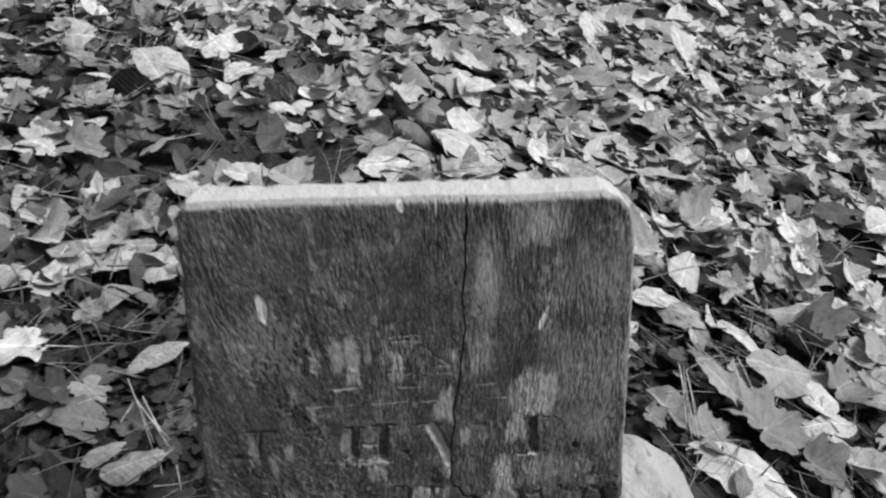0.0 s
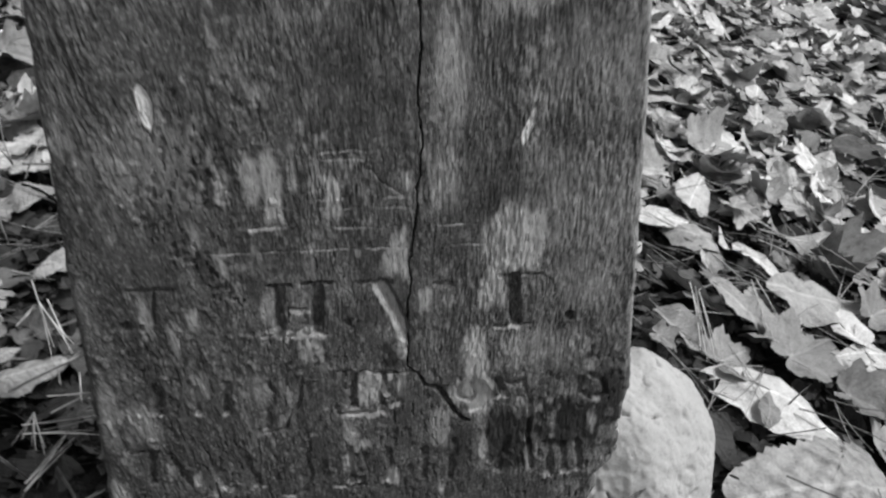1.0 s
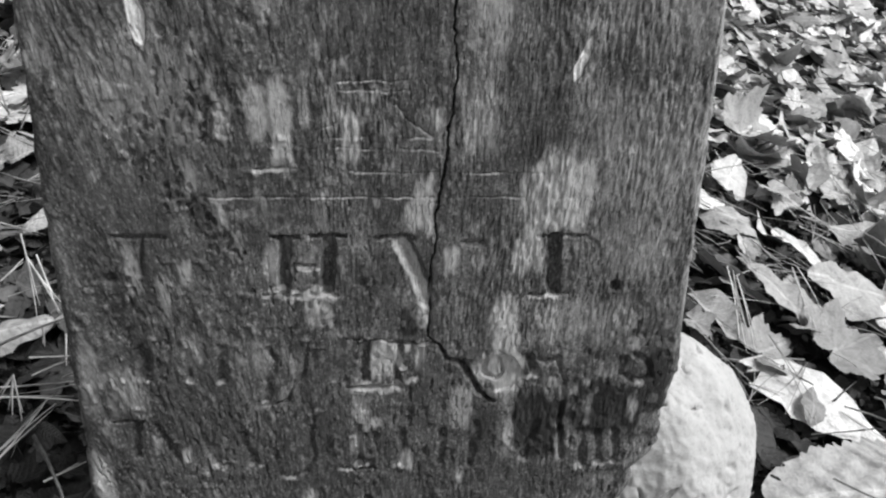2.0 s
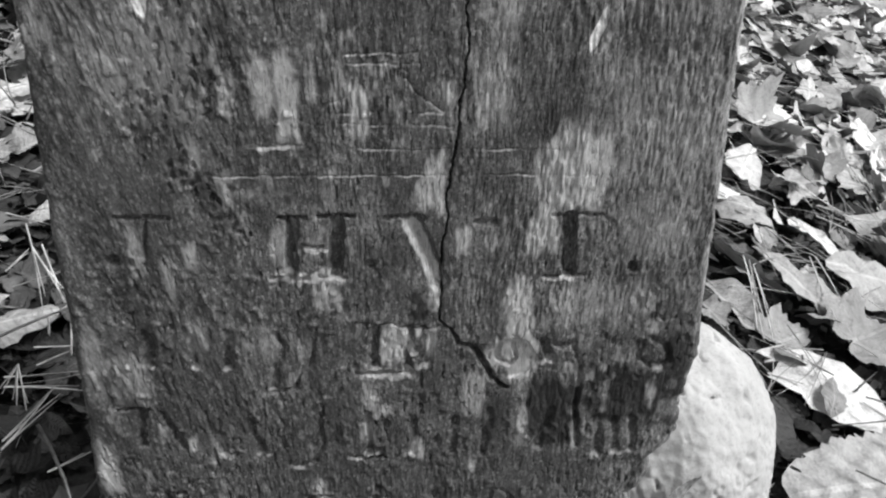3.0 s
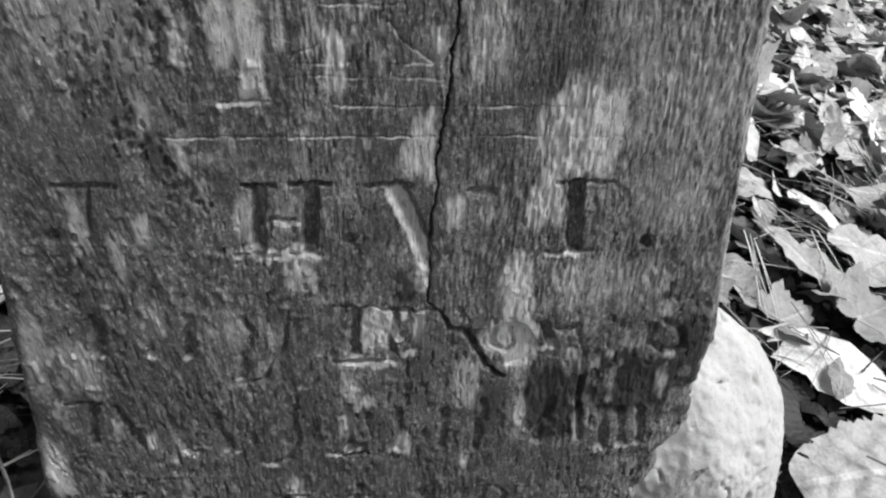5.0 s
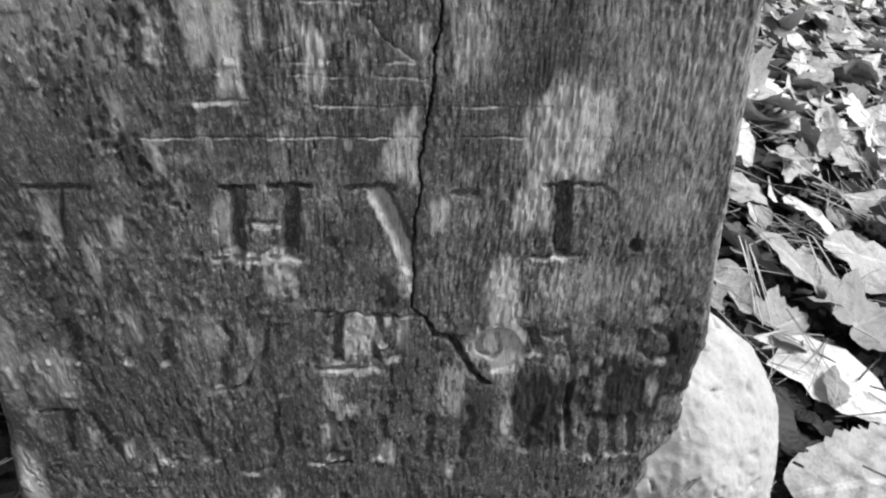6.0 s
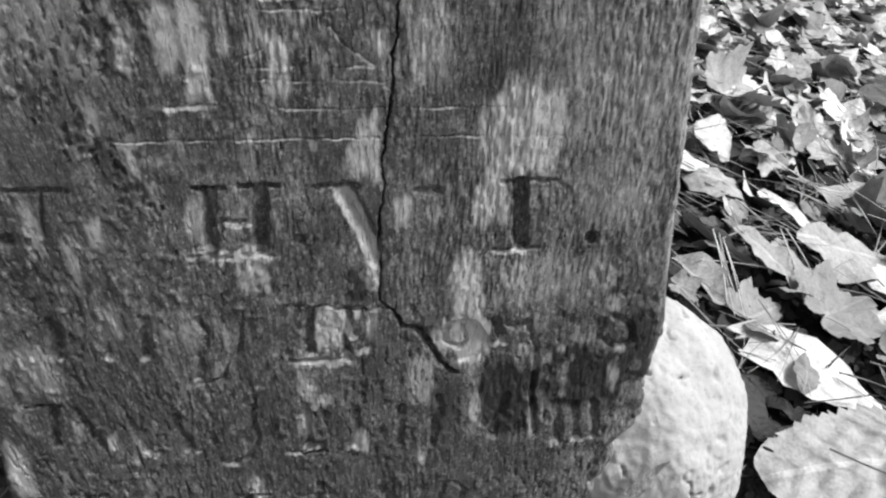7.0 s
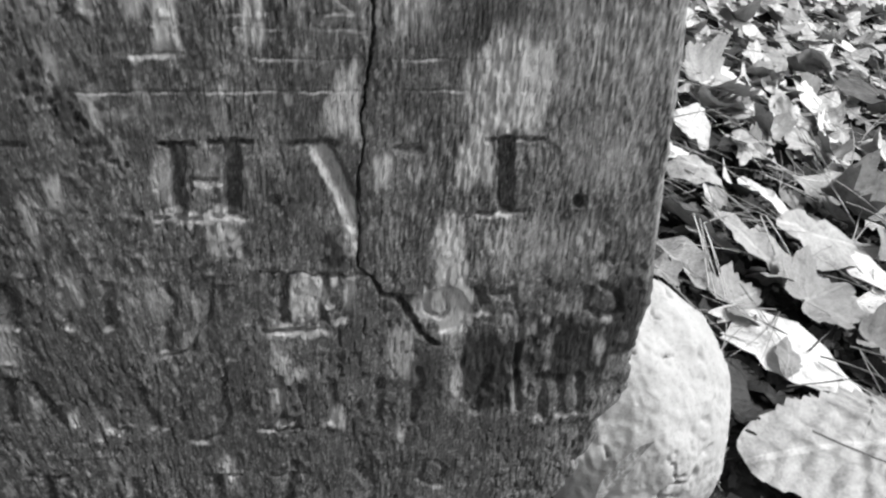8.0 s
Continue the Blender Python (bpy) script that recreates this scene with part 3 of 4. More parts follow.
# ---- the pale boulder beside it ----
def build_boulder(name, centre, size, seed, label):
    """A rounded stone that narrows towards its foot, with lumps, chipped pits and short cracks."""
    bm = bmesh.new()
    bmesh.ops.create_icosphere(bm, subdivisions=7, radius=1)
    off = Vector((seed * 3.1, seed * 1.7, 0))
    for p in bm.verts:
        d = p.co.copy()
        k = 1 + 0.05 * noise.noise(d * 1.1 + off) + 0.045 * noise.noise(d * 3 + off) + 0.010 * noise.noise(d * 8 + off) + 0.009 * noise.noise(d * 19 + off) + 0.006 * noise.noise(d * 45 + off)
        pit = max(0.0, noise.noise(d * 11 - off) - 0.30) * max(0.0, noise.noise(d * 4 + off * 2) + 0.25)
        crack = max(0.0, 1 - abs(noise.noise(Vector((d.x * 4, d.y * 4, d.z * 9)) + off)) / 0.035) * max(0.0, noise.noise(d * 5 - off * 3) - 0.12)
        k -= 0.14 * pit + 0.30 * crack
        foot = 1 - 0.42 * min(1.0, max(0.0, -d.z - 0.02) / 0.8)
        p.co = Vector((d.x * size[0] * foot, d.y * size[1] * foot, d.z * size[2])) * k
    me = bpy.data.meshes.new(name)
    bm.to_mesh(me)
    bm.free()
    me.polygons.foreach_set("use_smooth", np.ones(len(me.polygons), bool))
    return tagged(part(name, me, ROCK, m=pose(*centre)), label, "stone")


build_boulder("boulder", (0.262, 0.584, -0.150), (0.120, 0.124, 0.158), 2.0, "pale rounded granite stone half sunk in leaves beside the gravestone")

# ---- fallen leaves ----
MAPLE = [(0, 1.0), (8, 0.80), (15, 0.82), (20, 0.68), (27, 0.60), (36, 0.74), (42, 0.78), (49, 0.96), (56, 0.78), (64, 0.77), (72, 0.62), (82, 0.54), (94, 0.66), (108, 0.70), (120, 0.54), (140, 0.46), (160, 0.38), (176, 0.10)]


def maple_outline(rng, steps=36):
    a = np.linspace(-176, 176, steps)
    ang, rad = np.array(MAPLE).T
    rag = 1.0 if steps < 50 else 0.4
    r = np.interp(np.abs(a), ang, rad) * (1 + rag * rng.uniform(-0.14, 0.10, steps)) * (1 + rag * np.where(np.arange(steps) % 2, 0.05, -0.07))
    t = np.radians(a)
    return np.stack([np.sin(t) * r * 0.62, np.cos(t) * r * 0.62], -1)


def oval_outline(rng, steps=22, wide=0.0, blunt=False):
    """A toothed, pointed oval leaf; wide: half its width, by chance where none is given; blunt: with broad ends."""
    t = np.linspace(0, 2 * np.pi, steps, endpoint=False)
    y = np.cos(t)
    w = wide or rng.uniform(0.24, 0.38)
    teeth = np.where(np.arange(steps) % 2, 1.03, 0.97) * rng.uniform(0.95, 1.05, steps)
    x = np.sign(np.sin(t)) * np.abs(np.sin(t)) ** (0.5 if blunt else 1.35) * w * (1.1 - 0.3 * y) * teeth
    return np.stack([x + (0.02 if blunt else 0.09) * (1 - y * y) * rng.normal(), y * 0.62 + 0.06 * np.sign(y) * np.abs(y) ** 6], -1)


def leaf_shape(rng, kind, fine=False, curl=1.0, rich=2, wide=0.0, stalked=True):
    """Vertices, faces and leaf coordinates of one dry, bent leaf about 1.2 long."""
    edge = maple_outline(rng, 64 if fine else (13, 20, 30)[rich]) if kind == "maple" else oval_outline(rng, 96 if kind == "broad" else 36 if fine else (8, 12, 18)[rich], wide, kind == "broad")
    if not wide and rng.random() < (0.25 if fine else 0.5):  # torn
        c = rng.uniform(-0.3, 0.5)
        edge[:, 1] = np.minimum(edge[:, 1], c + rng.uniform(0, 0.15, len(edge)) + 0.2)
    n = len(edge)
    rings = tuple(np.linspace(0.08, 1.0, 16)) if kind == "broad" else (0.33, 0.66, 1.0) if fine else ((1.0,), (0.55, 1.0), (0.55, 1.0))[rich]
    flat = np.concatenate([[[0, -0.05]]] + [edge * k + [[0, -0.05 * (1 - k)]] for k in rings])
    faces = [[0, 1 + i, 1 + (i + 1) % n] for i in range(n)]
    for r in range(len(rings) - 1):
        o = 1 + r * n
        faces += [[o + i, o + n + i, o + n + (i + 1) % n, o + (i + 1) % n] for i in range(n)]
    x, y = flat.T
    fold, bend, roll = rng.normal(0.15, 0.3) * curl, rng.normal(-0.1, 0.5) * curl, rng.normal(0, 1.0) * curl
    z = fold * np.abs(x) + bend * y * y + roll * x * x + rng.normal(0, 0.4) * curl * x * y
    rr = np.hypot(x, y)
    ph = rng.uniform(0, 6.28, 3)
    z += curl * rr * (0.09 * np.sin(np.arctan2(x, y) * 5 + ph[0]) + 0.05 * np.sin(9 * x + ph[1]) + 0.05 * np.sin(9 * y + ph[2]))
    if kind == "broad":  # pleated, more so towards the stalk
        z += 0.016 * np.sin(6.2832 * 6.0 * (x * (1 + 0.5 * y) + 0.5 * y)) * np.clip(0.75 - 0.7 * y, 0.1, 1) * np.clip(3 - 3 * np.abs(x) / (0.9 * wide), 0, 1)
    if fine:  # crumpled
        for _ in range(6):
            fx, fy = rng.normal(0, 5.5, 2)
            z += 0.022 * (0.4 + curl) * np.sin(fx * x + fy * y + rng.uniform(0, 6.28)) * np.minimum(1, 2.5 * rr)
        z += 0.010 * np.sin(6.28 * (6 * y - 4 * np.abs(x))) * np.minimum(1, 6 * np.abs(x)) + (0.0 if kind == "broad" else 0.02) * rr * rng.normal(0, 1, len(x)) * (rr > 0.3)
    v = np.stack([x, y, z], -1)
    # stalk
    if stalked and rng.random() < 0.6 and rich:
        b = np.array([0, flat[:, 1].min() * 0.8, 0.0])
        tip = b + [rng.normal(0, 0.15), -rng.uniform(0.25, 0.6), rng.normal(0.05, 0.12)]
        k = len(v)
        w = 0.012
        v = np.concatenate([v, [b + [w, 0, 0], b + [-w, 0, 0], b + [0, 0, w], tip + [w * .6, 0, 0], tip + [-w * .6, 0, 0], tip + [0, 0, w * .6]]])
        flat = np.concatenate([flat, np.tile([[0.0, 0.0]], (6, 1))])
        faces += [[k, k + 1, k + 4, k + 3], [k + 1, k + 2, k + 5, k + 4], [k + 2, k, k + 3, k + 5]]
    return v, faces, flat


def slope_turn(x, y):
    d = 0.03
    n = Vector((-float(ground_z(x + d, y) - ground_z(x - d, y)) / (2 * d), -float(ground_z(x, y + d) - ground_z(x, y - d)) / (2 * d), 1)).normalized()
    return Vector((0, 0, 1)).rotation_difference(n).to_matrix().to_4x4()


def blocked(x, y, pad):
    """Where the stone and the boulder stand; takes numbers or arrays."""
    slab = (x > -0.225 - pad) & (x < 0.205 + pad) & (y > 0.39 - pad) & (y < 0.49 + pad)
    gap = (x > 0.06) & (x < 0.33) & (y > 0.34) & (y < 0.54)
    front = (x > -0.27) & (x < 0.2) & (y > 0.24) & (y < 0.41) & (pad > 0.03)
    return slab | gap | front | (np.hypot((x - 0.25) / 0.105, (y - 0.60) / 0.105) < 1 + pad * 4)


def turns(rng, x, y, tilt):
    """Rotation matrices for leaves that lie on the slope, each tilted and turned by chance."""
    d = 0.03
    gx, gy = (ground_z(x + d, y) - ground_z(x - d, y)) / (2 * d), (ground_z(x, y + d) - ground_z(x, y - d)) / (2 * d)
    a, b, c = rng.normal(0, tilt, len(x)), rng.normal(0, tilt, len(x)), rng.uniform(0, 6.283, len(x))
    n = np.stack([-gx + np.tan(np.clip(a, -1.1, 1.1)), -gy + np.tan(np.clip(b, -1.1, 1.1)), np.ones(len(x))], -1)
    n /= np.linalg.norm(n, axis=1)[:, None]
    t = np.stack([np.cos(c), np.sin(c), np.zeros(len(x))], -1)
    t -= n * (n * t).sum(1)[:, None]
    t /= np.linalg.norm(t, axis=1)[:, None]
    over = np.where(rng.random(len(x)) < 0.35, -1.0, 1.0)[:, None]
    return np.stack([t, np.cross(n, t) * over, n * over], -1)


def scatter_joined(name, label, count, place, size, depth, seed, rich, tilt=0.43, mat=LEAF):
    """Leaves past counting, of many shapes, joined. place(rng, n) gives their x and y."""
    rng = np.random.default_rng(seed)
    verts, faces, uvs, base = [], [], [], 0
    pool = 90
    for k in range(pool):
        v, f, flat = leaf_shape(rng, "maple" if rng.random() < 0.72 else "oval", False, 0.7, rich)
        x, y = place(rng, count // pool)
        free = ~blocked(x, y, 0.035)
        x, y = x[free], y[free]
        w = np.einsum("nij,vj->nvi", turns(rng, x, y, tilt), v) * (size * rng.uniform(0.6, 1.3, len(x)))[:, None, None]
        w += np.stack([x, y, ground_z(x, y) + rng.uniform(-0.03, depth - 0.03, len(x))], -1)[:, None, :]
        verts.append(w.reshape(-1, 3))
        uvs.append(np.tile(flat, (len(x), 1)))
        for q in f:
            faces += (np.array(q)[None, :] + base + len(v) * np.arange(len(x))[:, None]).tolist()
        base += len(v) * len(x)
    ob = part(name, mesh_of(name, np.concatenate(verts), faces, uv=np.concatenate(uvs)), mat)
    return tagged(ob, label, "leaves", kind="stuff")


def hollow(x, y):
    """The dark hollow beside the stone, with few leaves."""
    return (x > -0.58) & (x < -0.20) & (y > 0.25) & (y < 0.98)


def sparse(x, y):
    """The bank beside the boulder, where single broad leaves lie over bare dark mould."""
    return (x > 0.30) & (x < 0.82) & (y > 0.40) & (y < 1.12)


def bare_mould(x, y):
    """The foot of the bank, under the broadest leaves."""
    return (x > 0.30) & (x < 0.68) & (y > 0.40) & (y < 0.76)


def ring(inner, outer, power=0.5, keep=0.15):
    """Places round the stone, between two radii; keep: how much stays on the sparse bank."""
    def place(rng, n):
        r = inner + (outer - inner) * rng.random(n) ** power if inner else outer * rng.random(n) ** 0.5
        r = r + rng.normal(0, 0.15, n)
        a = rng.uniform(0, 6.283, n)
        x, y = 0.4 + r * np.cos(a), 1.2 + r * np.sin(a)
        thin = (hollow(x, y) & (rng.random(n) < 0.92)) | ((x < -0.2) & (x > -1.4) & (y < 1.9) & (rng.random(n) < 0.6)) | (sparse(x, y) & (rng.random(n) > keep)) | bare_mould(x, y)
        thin |= (grain_noise(x, y, 0.13, 0.10, 80) < 0.36) & (rng.random(n) < 0.6)  # bare dark gaps
        return x[~thin], y[~thin]
    return place


def beside(rng, n):
    x, y = rng.normal(-0.75, 0.28, n), rng.uniform(0.1, 2.2, n)
    return x, y


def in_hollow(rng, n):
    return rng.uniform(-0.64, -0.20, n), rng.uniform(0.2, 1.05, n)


def on_bank(rng, n):
    return rng.uniform(0.28, 0.85, n), rng.uniform(0.40, 1.15, n)


scatter_joined("fallen_leaves", "thick layer of dry fallen maple and beech leaves", 5600, ring(0, 1.9), 0.096, 0.044, 61, 2, 0.26)
scatter_joined("leaf_fragments", "broken leaf scraps coloured near black for the stone's shade", 1500, in_hollow, 0.036, 0.014, 64, 1, 0.5, LEAF_SHADED)
scatter_joined("bank_fragments", "broken leaf scraps coloured near black for shade between leaves", 1500, on_bank, 0.034, 0.010, 67, 1, 0.5, LEAF_SHADED)
scatter_joined("damp_leaves", "dark fallen leaves between paler ones", 900, beside, 0.075, 0.03, 66, 2, 0.5, LEAF_DARK_MIXED)
scatter_joined("leaf_crumbs", "small dry crumbled pieces of leaf", 2200, ring(0, 2.2, 0.5, 0.9), 0.032, 0.035, 65, 1, 0.5, LEAF_DULL)
scatter_joined("farther_leaves", "layer of dry fallen leaves farther off", 8600, ring(1.8, 4.2, 0.75), 0.105, 0.040, 62, 1, 0.28)
scatter_joined("distant_leaves", "pale carpet of dry leaves in the distance", 14000, ring(4.1, 9.0, 1.0), 0.11, 0.03, 63, 0, 0.3)


# ---- leaves that lie on top, each by itself ----
def strand(rng, start, heading, rise, length, radius, bend):
    """A thin bent three-sided strand."""
    steps = 5
    t = np.linspace(0, 1, steps)
    d = np.array([math.cos(heading), math.sin(heading), 0])
    side = np.array([-d[1], d[0], 0])
    mid = start + np.outer(t * length, d) + np.outer(bend * length * t * t, side)
    mid[:, 2] += rise * t * length - 0.25 * abs(rise) * length * t * t
    ring = [radius * (side * math.cos(a) + np.array([0, 0, 1]) * math.sin(a)) for a in (0.5, 2.6, 4.7)]
    taper = np.linspace(1, 0.45, steps)
    v = np.concatenate([[mid[i] + taper[i] * r for r in ring] for i in range(steps)])
    f = [[3 * i + j, 3 * i + (j + 1) % 3, 3 * i + 3 + (j + 1) % 3, 3 * i + 3 + j] for i in range(steps - 1) for j in range(3)]
    return v, f + [[0, 1, 2], [3 * steps - 1, 3 * steps - 2, 3 * steps - 3]]


def stalk_mesh(rng, length):
    """A thin bent leaf stalk that starts at the blade's foot."""
    v, f = strand(rng, np.array([0.0, -0.40 * length, 0.002]), -1.57 + rng.normal(0, 0.35), rng.normal(0.05, 0.1), length * rng.uniform(0.28, 0.5), 0.0010, rng.normal(0, 0.3))
    return mesh_of("stalk", v, np.array([q + q[-1:] if len(q) < 4 else q for q in f])[:-2])


def single_leaf(x, y, heading, length, kind, tilt, mat, seed, lift=0.004, curl=0.8, wide=0.0, roll=0.0, words="dry curled"):
    """heading: the tip's turn from straight ahead; kind: 0 oval, 1 maple, 2 broad; tilt towards the path, roll to the side; wide: half the width of an oval over its length."""
    rng = np.random.default_rng(seed)
    v, f, flat = leaf_shape(rng, ("oval", "maple", "broad")[kind], True, curl, 2, wide, False)
    leaf = tagged(new("leaf"), f"{words} {('beech', 'maple', 'linden')[kind]} leaf lying on other leaves", "leaf", "fallen leaves on top")
    leaf.matrix_basis = Matrix.Translation((x, y, float(ground_z(x, y)) + lift)) @ slope_turn(x, y) @ pose(0, 0, 0, tilt, roll, 0) @ pose(0, 0, 0, 0, 0, heading)
    part("blade", mesh_of("blade", v * (length / 1.24), f, uv=flat), mat, leaf)
    part("stalk", stalk_mesh(rng, length), NEEDLE, leaf, "thin straw-coloured stalk")
    return leaf


# x, y, heading, length, kind, tilt
PALE_LEAVES = [(0.644, 2.44, -159, 0.20, 0, 24), (0.967, 2.46, -162, 0.21, 0, 24), (0.351, 2.31, -134, 0.12, 0, 22), (-0.465, 2.03, -50, 0.085, 0, 24), (-0.616, 1.747, -143, 0.21, 0, 20), (0.752, 2.135, -57, 0.17, 0, 18), (0.986, 2.21, -138, 0.12, 0, 22), (0.133, 1.494, -110, 0.17, 0, 10), (1.90, 3.34, -83, 0.14, 0, 20)]
PALE_LEAVES_NEAR = [(0.191, 1.80, -59, 0.09, 0, 15), (1.224, 1.511, -60, 0.15, 0, 14), (0.885, 1.353, -172, 0.13, 0, 10), (0.667, 1.903, -84, 0.10, 0, 14), (0.308, 1.85, -96, 0.07, 0, 15), (0.68, 1.365, -70, 0.14, 0, 10), (-0.298, 1.60, -99, 0.06, 0, 20), (-0.383, 1.62, -68, 0.055, 0, 20)]
PALE_LEAVES_MORE = [(-0.058, 1.386, -67, 0.11, 0, 10), (0.169, 1.96, -120, 0.10, 0, 18), (1.268, 1.88, -88, 0.10, 0, 14), (-0.33, 1.31, -98, 0.10, 0, 14), (0.482, 1.263, -15, 0.09, 0, 10), (1.54, 2.52, -65, 0.14, 0, 12)]
TAN_LEAVES = [(-0.708, 1.42, -103, 0.15, 1, 10), (-0.606, 1.164, -106, 0.12, 1, 10), (-0.524, 0.904, -101, 0.07, 1, 12), (-0.507, 1.016, -80, 0.06, 0, 12), (-0.474, 0.933, -44, 0.065, 0, 10), (-0.374, 0.617, -64, 0.075, 0, 8), (-0.414, 0.631, -53, 0.055, 0, 10), (-0.404, 0.565, -54, 0.05, 1, 10), (0.848, 1.30, -110, 0.11, 0, 8)]
TAN_LEAVES_MORE = [(-0.384, 0.817, -56, 0.075, 0, 10), (-0.513, 0.905, -82, 0.06, 1, 15), (-0.411, 0.804, -33, 0.055, 0, 14), (-0.483, 1.139, -73, 0.07, 0, 12), (-0.548, 1.619, -106, 0.09, 0, 12)]
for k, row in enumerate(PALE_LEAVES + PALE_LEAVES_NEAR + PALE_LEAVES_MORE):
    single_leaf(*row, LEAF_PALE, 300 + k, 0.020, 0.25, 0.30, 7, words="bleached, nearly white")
for k, row in enumerate(TAN_LEAVES + TAN_LEAVES_MORE):
    single_leaf(*row, LEAF_DULL if k % 3 == 1 else LEAF_TAN, 400 + k, 0.012, 0.6, words="dull tan dry")
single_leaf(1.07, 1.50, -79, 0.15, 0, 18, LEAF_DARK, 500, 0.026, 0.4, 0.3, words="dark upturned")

# the broad leaves on the bank beside the boulder
single_leaf(0.630, 1.327, -75, 0.20, 1, 8, LEAF_TAN, 510, 0.012, 0.70, words="broad pale")
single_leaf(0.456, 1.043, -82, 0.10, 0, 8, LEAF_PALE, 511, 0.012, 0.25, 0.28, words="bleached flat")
single_leaf(0.511, 1.010, -109, 0.11, 0, 10, LEAF_TAN, 512, 0.010, 0.70, 0.28, words="pale tan")
single_leaf(0.627, 1.135, -141, 0.125, 1, 8, LEAF_TAN, 513, 0.006, 0.80, 0.40, words="pale tan")
single_leaf(0.755, 1.020, -140, 0.17, 1, 6, LEAF_TAN, 514, 0.006, 0.80, words="broad tan")
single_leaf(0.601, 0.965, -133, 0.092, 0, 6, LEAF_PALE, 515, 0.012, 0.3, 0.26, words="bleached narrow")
# this dark leaf stands in for a shaded dip, its shade put in colour
single_leaf(0.473, 0.915, -80, 0.060, 0, 4, LEAF_DARK, 516, -0.008, 0.5, 0.28, words="small shade-coloured")
single_leaf(0.520, 0.980, -60, 0.10, 1, 4, LEAF_TAN, 517, 0.000, 0.80, 0.36, words="pale tan")
single_leaf(0.668, 0.900, -96, 0.155, 0, 12, LEAF_TAN, 518, 0.008, 0.65, 0.30, words="pale tan")
single_leaf(0.755, 0.872, -60, 0.13, 1, 14, LEAF_TAN, 519, 0.014, 0.80, words="raised tan")
single_leaf(0.525, 0.832, -143, 0.13, 0, 5, LEAF_TAN, 520, 0.008, 0.60, 0.28, words="ribbed tan")
single_leaf(0.570, 0.762, -62, 0.18, 1, 6, LEAF_DULL, 521, 0.000, 0.55, words="broad smooth grey-brown")
single_leaf(0.455, 0.735, -60, 0.125, 1, 5, LEAF_DULL, 522, -0.008, 0.65, words="grey-brown")
single_leaf(0.396, 0.771, -148, 0.078, 0, 4, LEAF_TAN, 523, 0.006, 0.80, 0.28, words="small tan")
single_leaf(0.366, 0.752, -120, 0.068, 1, 4, LEAF_DULL, 524, 0.004, 0.70, 0.40, words="small grey-brown")
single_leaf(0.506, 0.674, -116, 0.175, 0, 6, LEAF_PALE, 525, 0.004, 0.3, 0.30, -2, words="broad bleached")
single_leaf(0.478, 0.642, -20, 0.05, 0, 8, LEAF_DULL, 526, 0.010, 0.70, 0.32, words="small curled grey-brown")
single_leaf(0.625, 0.695, -120, 0.13, 1, 6, LEAF_DULL, 527, 0.002, 0.80, words="grey-brown")
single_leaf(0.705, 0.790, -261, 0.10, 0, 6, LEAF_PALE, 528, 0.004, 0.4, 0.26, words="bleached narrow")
single_leaf(0.503, 0.536, 100, 0.222, 2, 1, LEAF_RIBBED, 503, 0.004, 0.16, 0.335, -2, words="very broad ribbed pale")
single_leaf(0.720, 0.685, -126, 0.12, 0, 6, LEAF_TAN, 530, 0.002, 0.80, 0.28, words="pale tan")
single_leaf(0.350, 0.600, -170, 0.06, 0, 6, LEAF_DULL, 531, 0.000, 0.80, 0.3, words="small grey-brown")
single_leaf(0.395, 0.600, -160, 0.08, 0, 6, LEAF_DARK_MIXED, 532, -0.010, 0.5, 0.28, words="dark low-lying")


# a narrow withered leaf that leans on the boulder by the broken corner
leaning = single_leaf(0.238, 0.466, 0, 0.064, 0, 0, LEAF_DULL, 533, 0.0, 0.5, 0.10, words="narrow withered")
leaning.matrix_basis = look((0.238, 0.464, -0.062), (0.30, 0.80, -0.32), 0) @ pose(0, 0, 0, 0, 0, -38)
leaning["label"] = "narrow withered beech leaf leaning against the pale boulder"


def scatter_singles(count, seed):
    """The leaves nearest to the stone, one by one, from a small stock of shapes."""
    rng = np.random.default_rng(seed)
    stock = []
    for k in range(26):
        v, f, flat = leaf_shape(rng, "maple" if k % 5 < 3 else "oval", True, 0.7)
        me = mesh_of("leaf", v * 0.086, f, uv=flat)
        me.materials.append(LEAF)
        stock.append(me)
    made = 0
    while made < count:
        if rng.random() < 0.8:
            x, y = rng.uniform(0.25, 1.3), rng.uniform(0.42, 1.7)
        else:
            x, y = rng.uniform(-0.85, -0.22), rng.uniform(0.3, 1.3)
        if blocked(x, y, 0.04) or hollow(x, y) or bare_mould(x, y) or (sparse(x, y) and rng.random() < 0.8):
            continue
        k = int(rng.integers(26))
        m = Matrix.Translation((x, y, float(ground_z(x, y)) + rng.uniform(-0.018, 0.012))) @ slope_turn(x, y) @ pose(0, 0, 0, rng.normal(0, 14), rng.normal(0, 14), rng.uniform(0, 360)) @ Matrix.Scale(rng.uniform(0.7, 1.3), 4)
        tagged(part("leaf", stock[k], LEAF, m=m), f"dry fallen {'maple' if k % 5 < 3 else 'beech'} leaf lying on others", "leaf", "fallen leaves")
        made += 1


scatter_singles(220, 71)


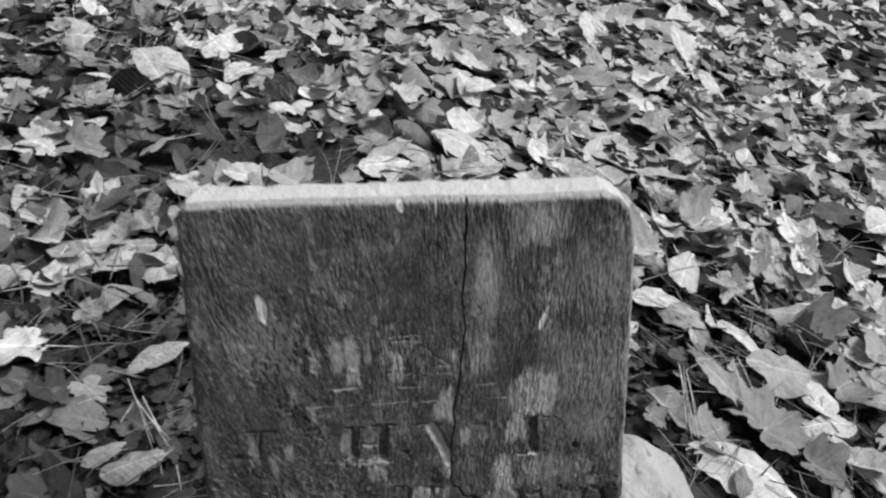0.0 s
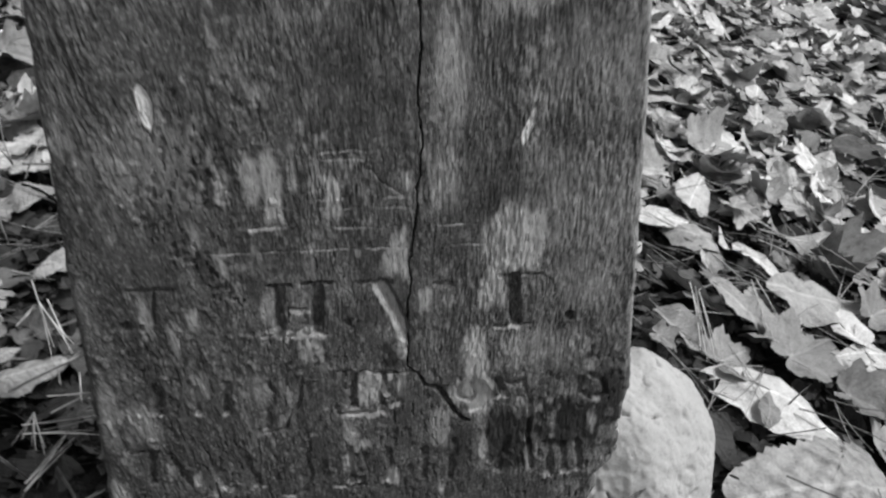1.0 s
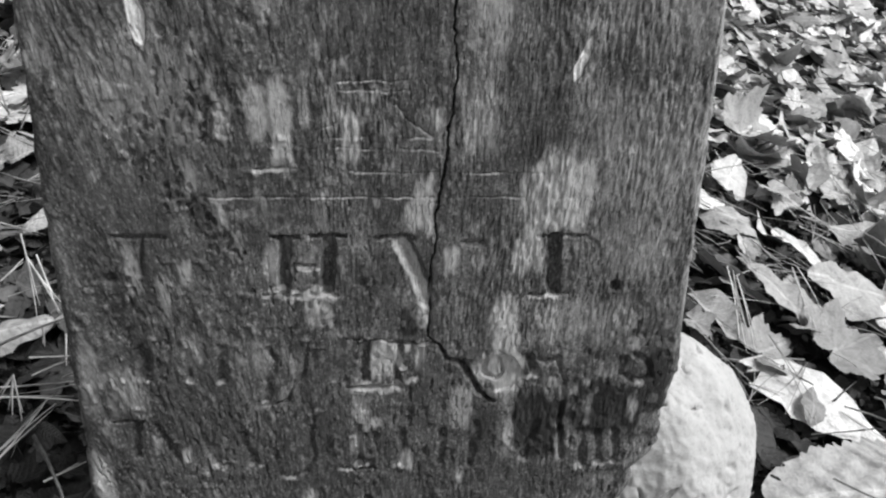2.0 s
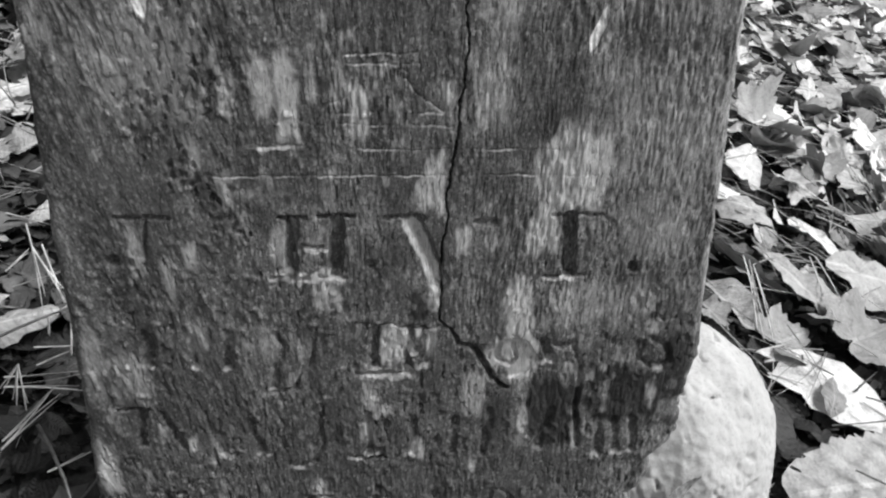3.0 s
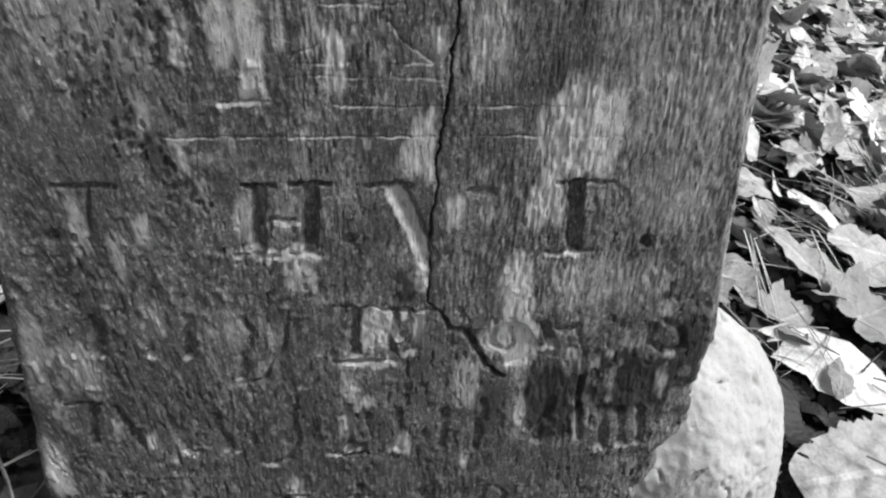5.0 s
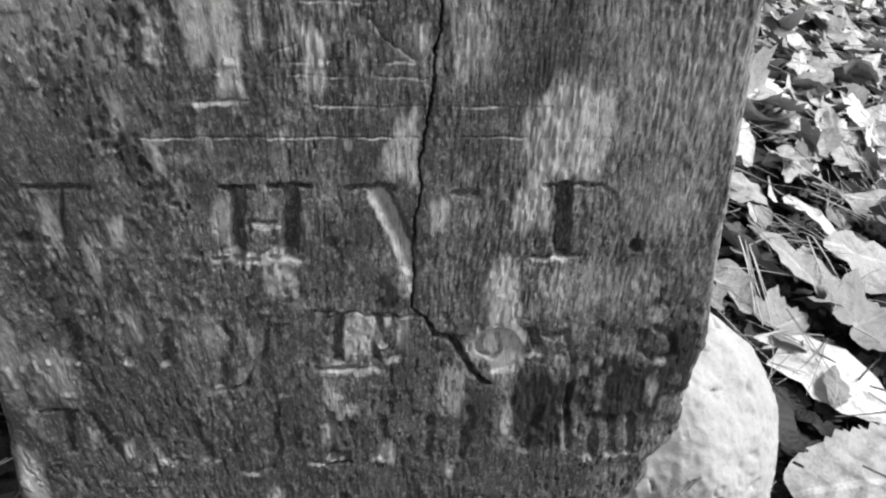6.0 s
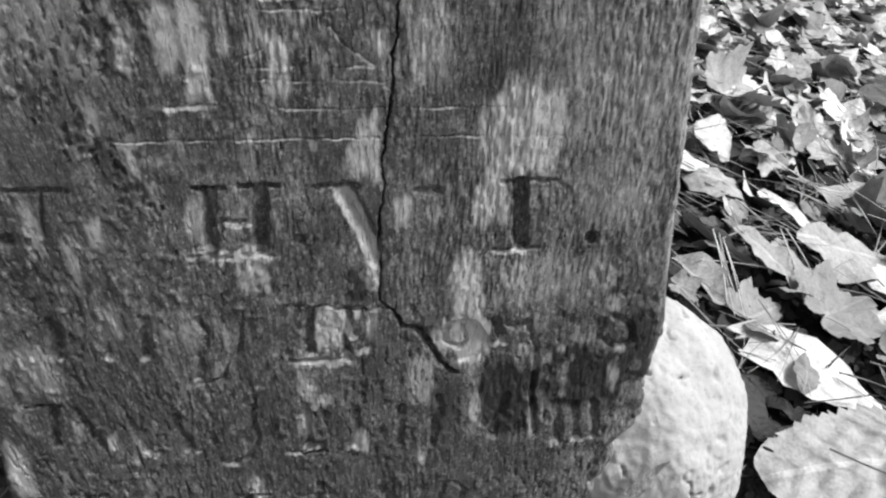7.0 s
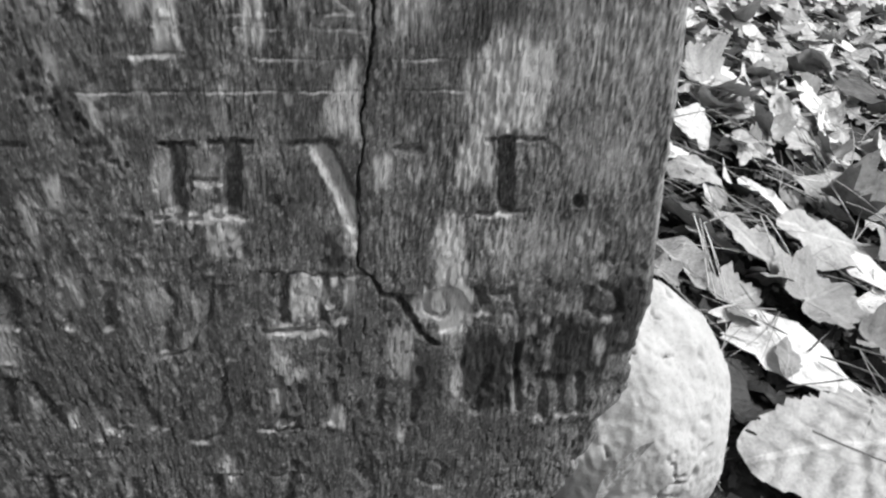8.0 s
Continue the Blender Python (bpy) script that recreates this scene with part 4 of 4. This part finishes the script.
# ---- pine needles, grass stalks and twigs ----
def strands(name, groups, mat, label, category, placed=()):
    """groups: (count, x range, y range, length, radius, lift, rise, bundle)"""
    rng = np.random.default_rng(81)
    verts, faces, base = [], [], 0
    for count, xr, yr, length, radius, lift, rise, bundle in groups:
        for _ in range(count):
            x, y, a = rng.uniform(*xr), rng.uniform(*yr), rng.uniform(0, 6.28)
            if blocked(x, y, 0.012):
                continue
            z = float(ground_z(x, y)) + rng.uniform(*lift)
            for _ in range(bundle):
                aa = a + rng.normal(0, 0.09)
                k = length * rng.uniform(0.7, 1.2)
                ex, ey = x + math.cos(aa) * k, y + math.sin(aa) * k
                if blocked(ex, ey, 0.005):
                    continue
                fall = (float(ground_z(ex, ey)) - float(ground_z(x, y))) / k
                v, f = strand(rng, np.array([x, y, z]), aa, fall + rng.normal(rise, 0.12), k, radius, rng.normal(0, 0.2))
                verts.append(v)
                faces += [[base + i for i in q] for q in f]
                base += len(v)
    for x, y, turn, length in placed:
        for j in range(2):
            dx, dy = math.cos(radians(turn)) * length, math.sin(radians(turn)) * length
            fall = (float(ground_z(x + dx, y + dy)) - float(ground_z(x, y))) / length
            v, f = strand(rng, np.array([x, y, float(ground_z(x, y)) + 0.018]), radians(turn) + rng.normal(0, 0.03), fall + rng.normal(0, 0.03), length * (1 - 0.15 * j), 0.0011, rng.normal(0, 0.05))
            verts.append(v)
            faces += [[base + i for i in q] for q in f]
            base += len(v)
    ob = part(name, mesh_of(name, np.concatenate(verts), faces), mat)
    return tagged(ob, label, category, kind="stuff")


# dry straws that stand out: start, turn, length
STRAWS = [(-0.417, 0.757, -61, 0.156), (-0.396, 0.72, -53, 0.107), (-0.388, 0.725, -59, 0.094), (-0.445, 0.773, -14, 0.056), (-0.339, 0.617, 60, 0.03), (-0.341, 0.621, -64, 0.032), (-0.336, 0.577, 6, 0.04), (-0.325, 0.555, 49, 0.032), (-0.316, 0.611, -69, 0.042),
          (-0.341, 0.528, 10, 0.07), (-0.346, 0.539, 7, 0.06), (-0.341, 0.555, -61, 0.06), (-0.341, 0.555, -70, 0.05), (-0.341, 0.555, -90, 0.04), (-0.317, 0.471, 69, 0.06), (-0.314, 0.463, 72, 0.07), (-0.271, 0.444, 38, 0.033), (-0.405, 0.678, 77, 0.04)]
BANK_STRAWS = [(0.444, 0.869, -100, 0.152), (0.45, 0.86, -101, 0.157), (0.401, 0.793, 12, 0.112), (0.557, 0.901, -101, 0.142), (0.567, 0.904, -88, 0.085), (0.452, 0.849, -96, 0.144), (0.509, 0.953, -61, 0.072), (0.637, 1.057, -9, 0.112), (0.621, 1.022, -24, 0.095), (0.641, 1.089, -41, 0.103),
               (0.396, 0.679, 29, 0.062), (0.452, 0.849, 37, 0.121), (0.397, 0.648, -11, 0.042), (0.319, 0.484, 35, 0.056), (0.329, 0.531, -75, 0.054), (0.505, 0.63, -38, 0.079)]


strands("pine_needles", [(45, (-0.8, -0.2), (0.25, 1.0), 0.085, 0.0007, (0.0, 0.02), 0.04, 2), (90, (0.22, 1.0), (0.45, 1.4), 0.10, 0.0008, (0.0, 0.02), 0.0, 2), (260, (-1.2, 1.8), (0.8, 2.6), 0.10, 0.0008, (0.005, 0.03), 0.05, 3)],
        NEEDLE, "scattered straw-pale dry pine needles on leaves", "pine needles")
strands("straws", [], STRAW, "pale straight dry straws lying across dark leaves", "straw", STRAWS + BANK_STRAWS)
strands("dry_grass", [(14, (-0.65, -0.24), (0.35, 0.85), 0.11, 0.0012, (-0.02, 0.01), 0.75, 2), (120, (-1.3, 1.2), (0.9, 2.4), 0.12, 0.0013, (0.0, 0.03), 0.5, 2)], NEEDLE, "sparse withered grass stalks among leaves", "grass")
strands("twigs", [(22, (0.24, 1.0), (0.5, 1.3), 0.10, 0.0014, (0.005, 0.02), 0.02, 1), (24, (-0.9, -0.2), (0.3, 1.2), 0.11, 0.0018, (0.02, 0.05), 0.05, 1)], TWIG, "thin dark dead twigs lying on leaves", "twig")
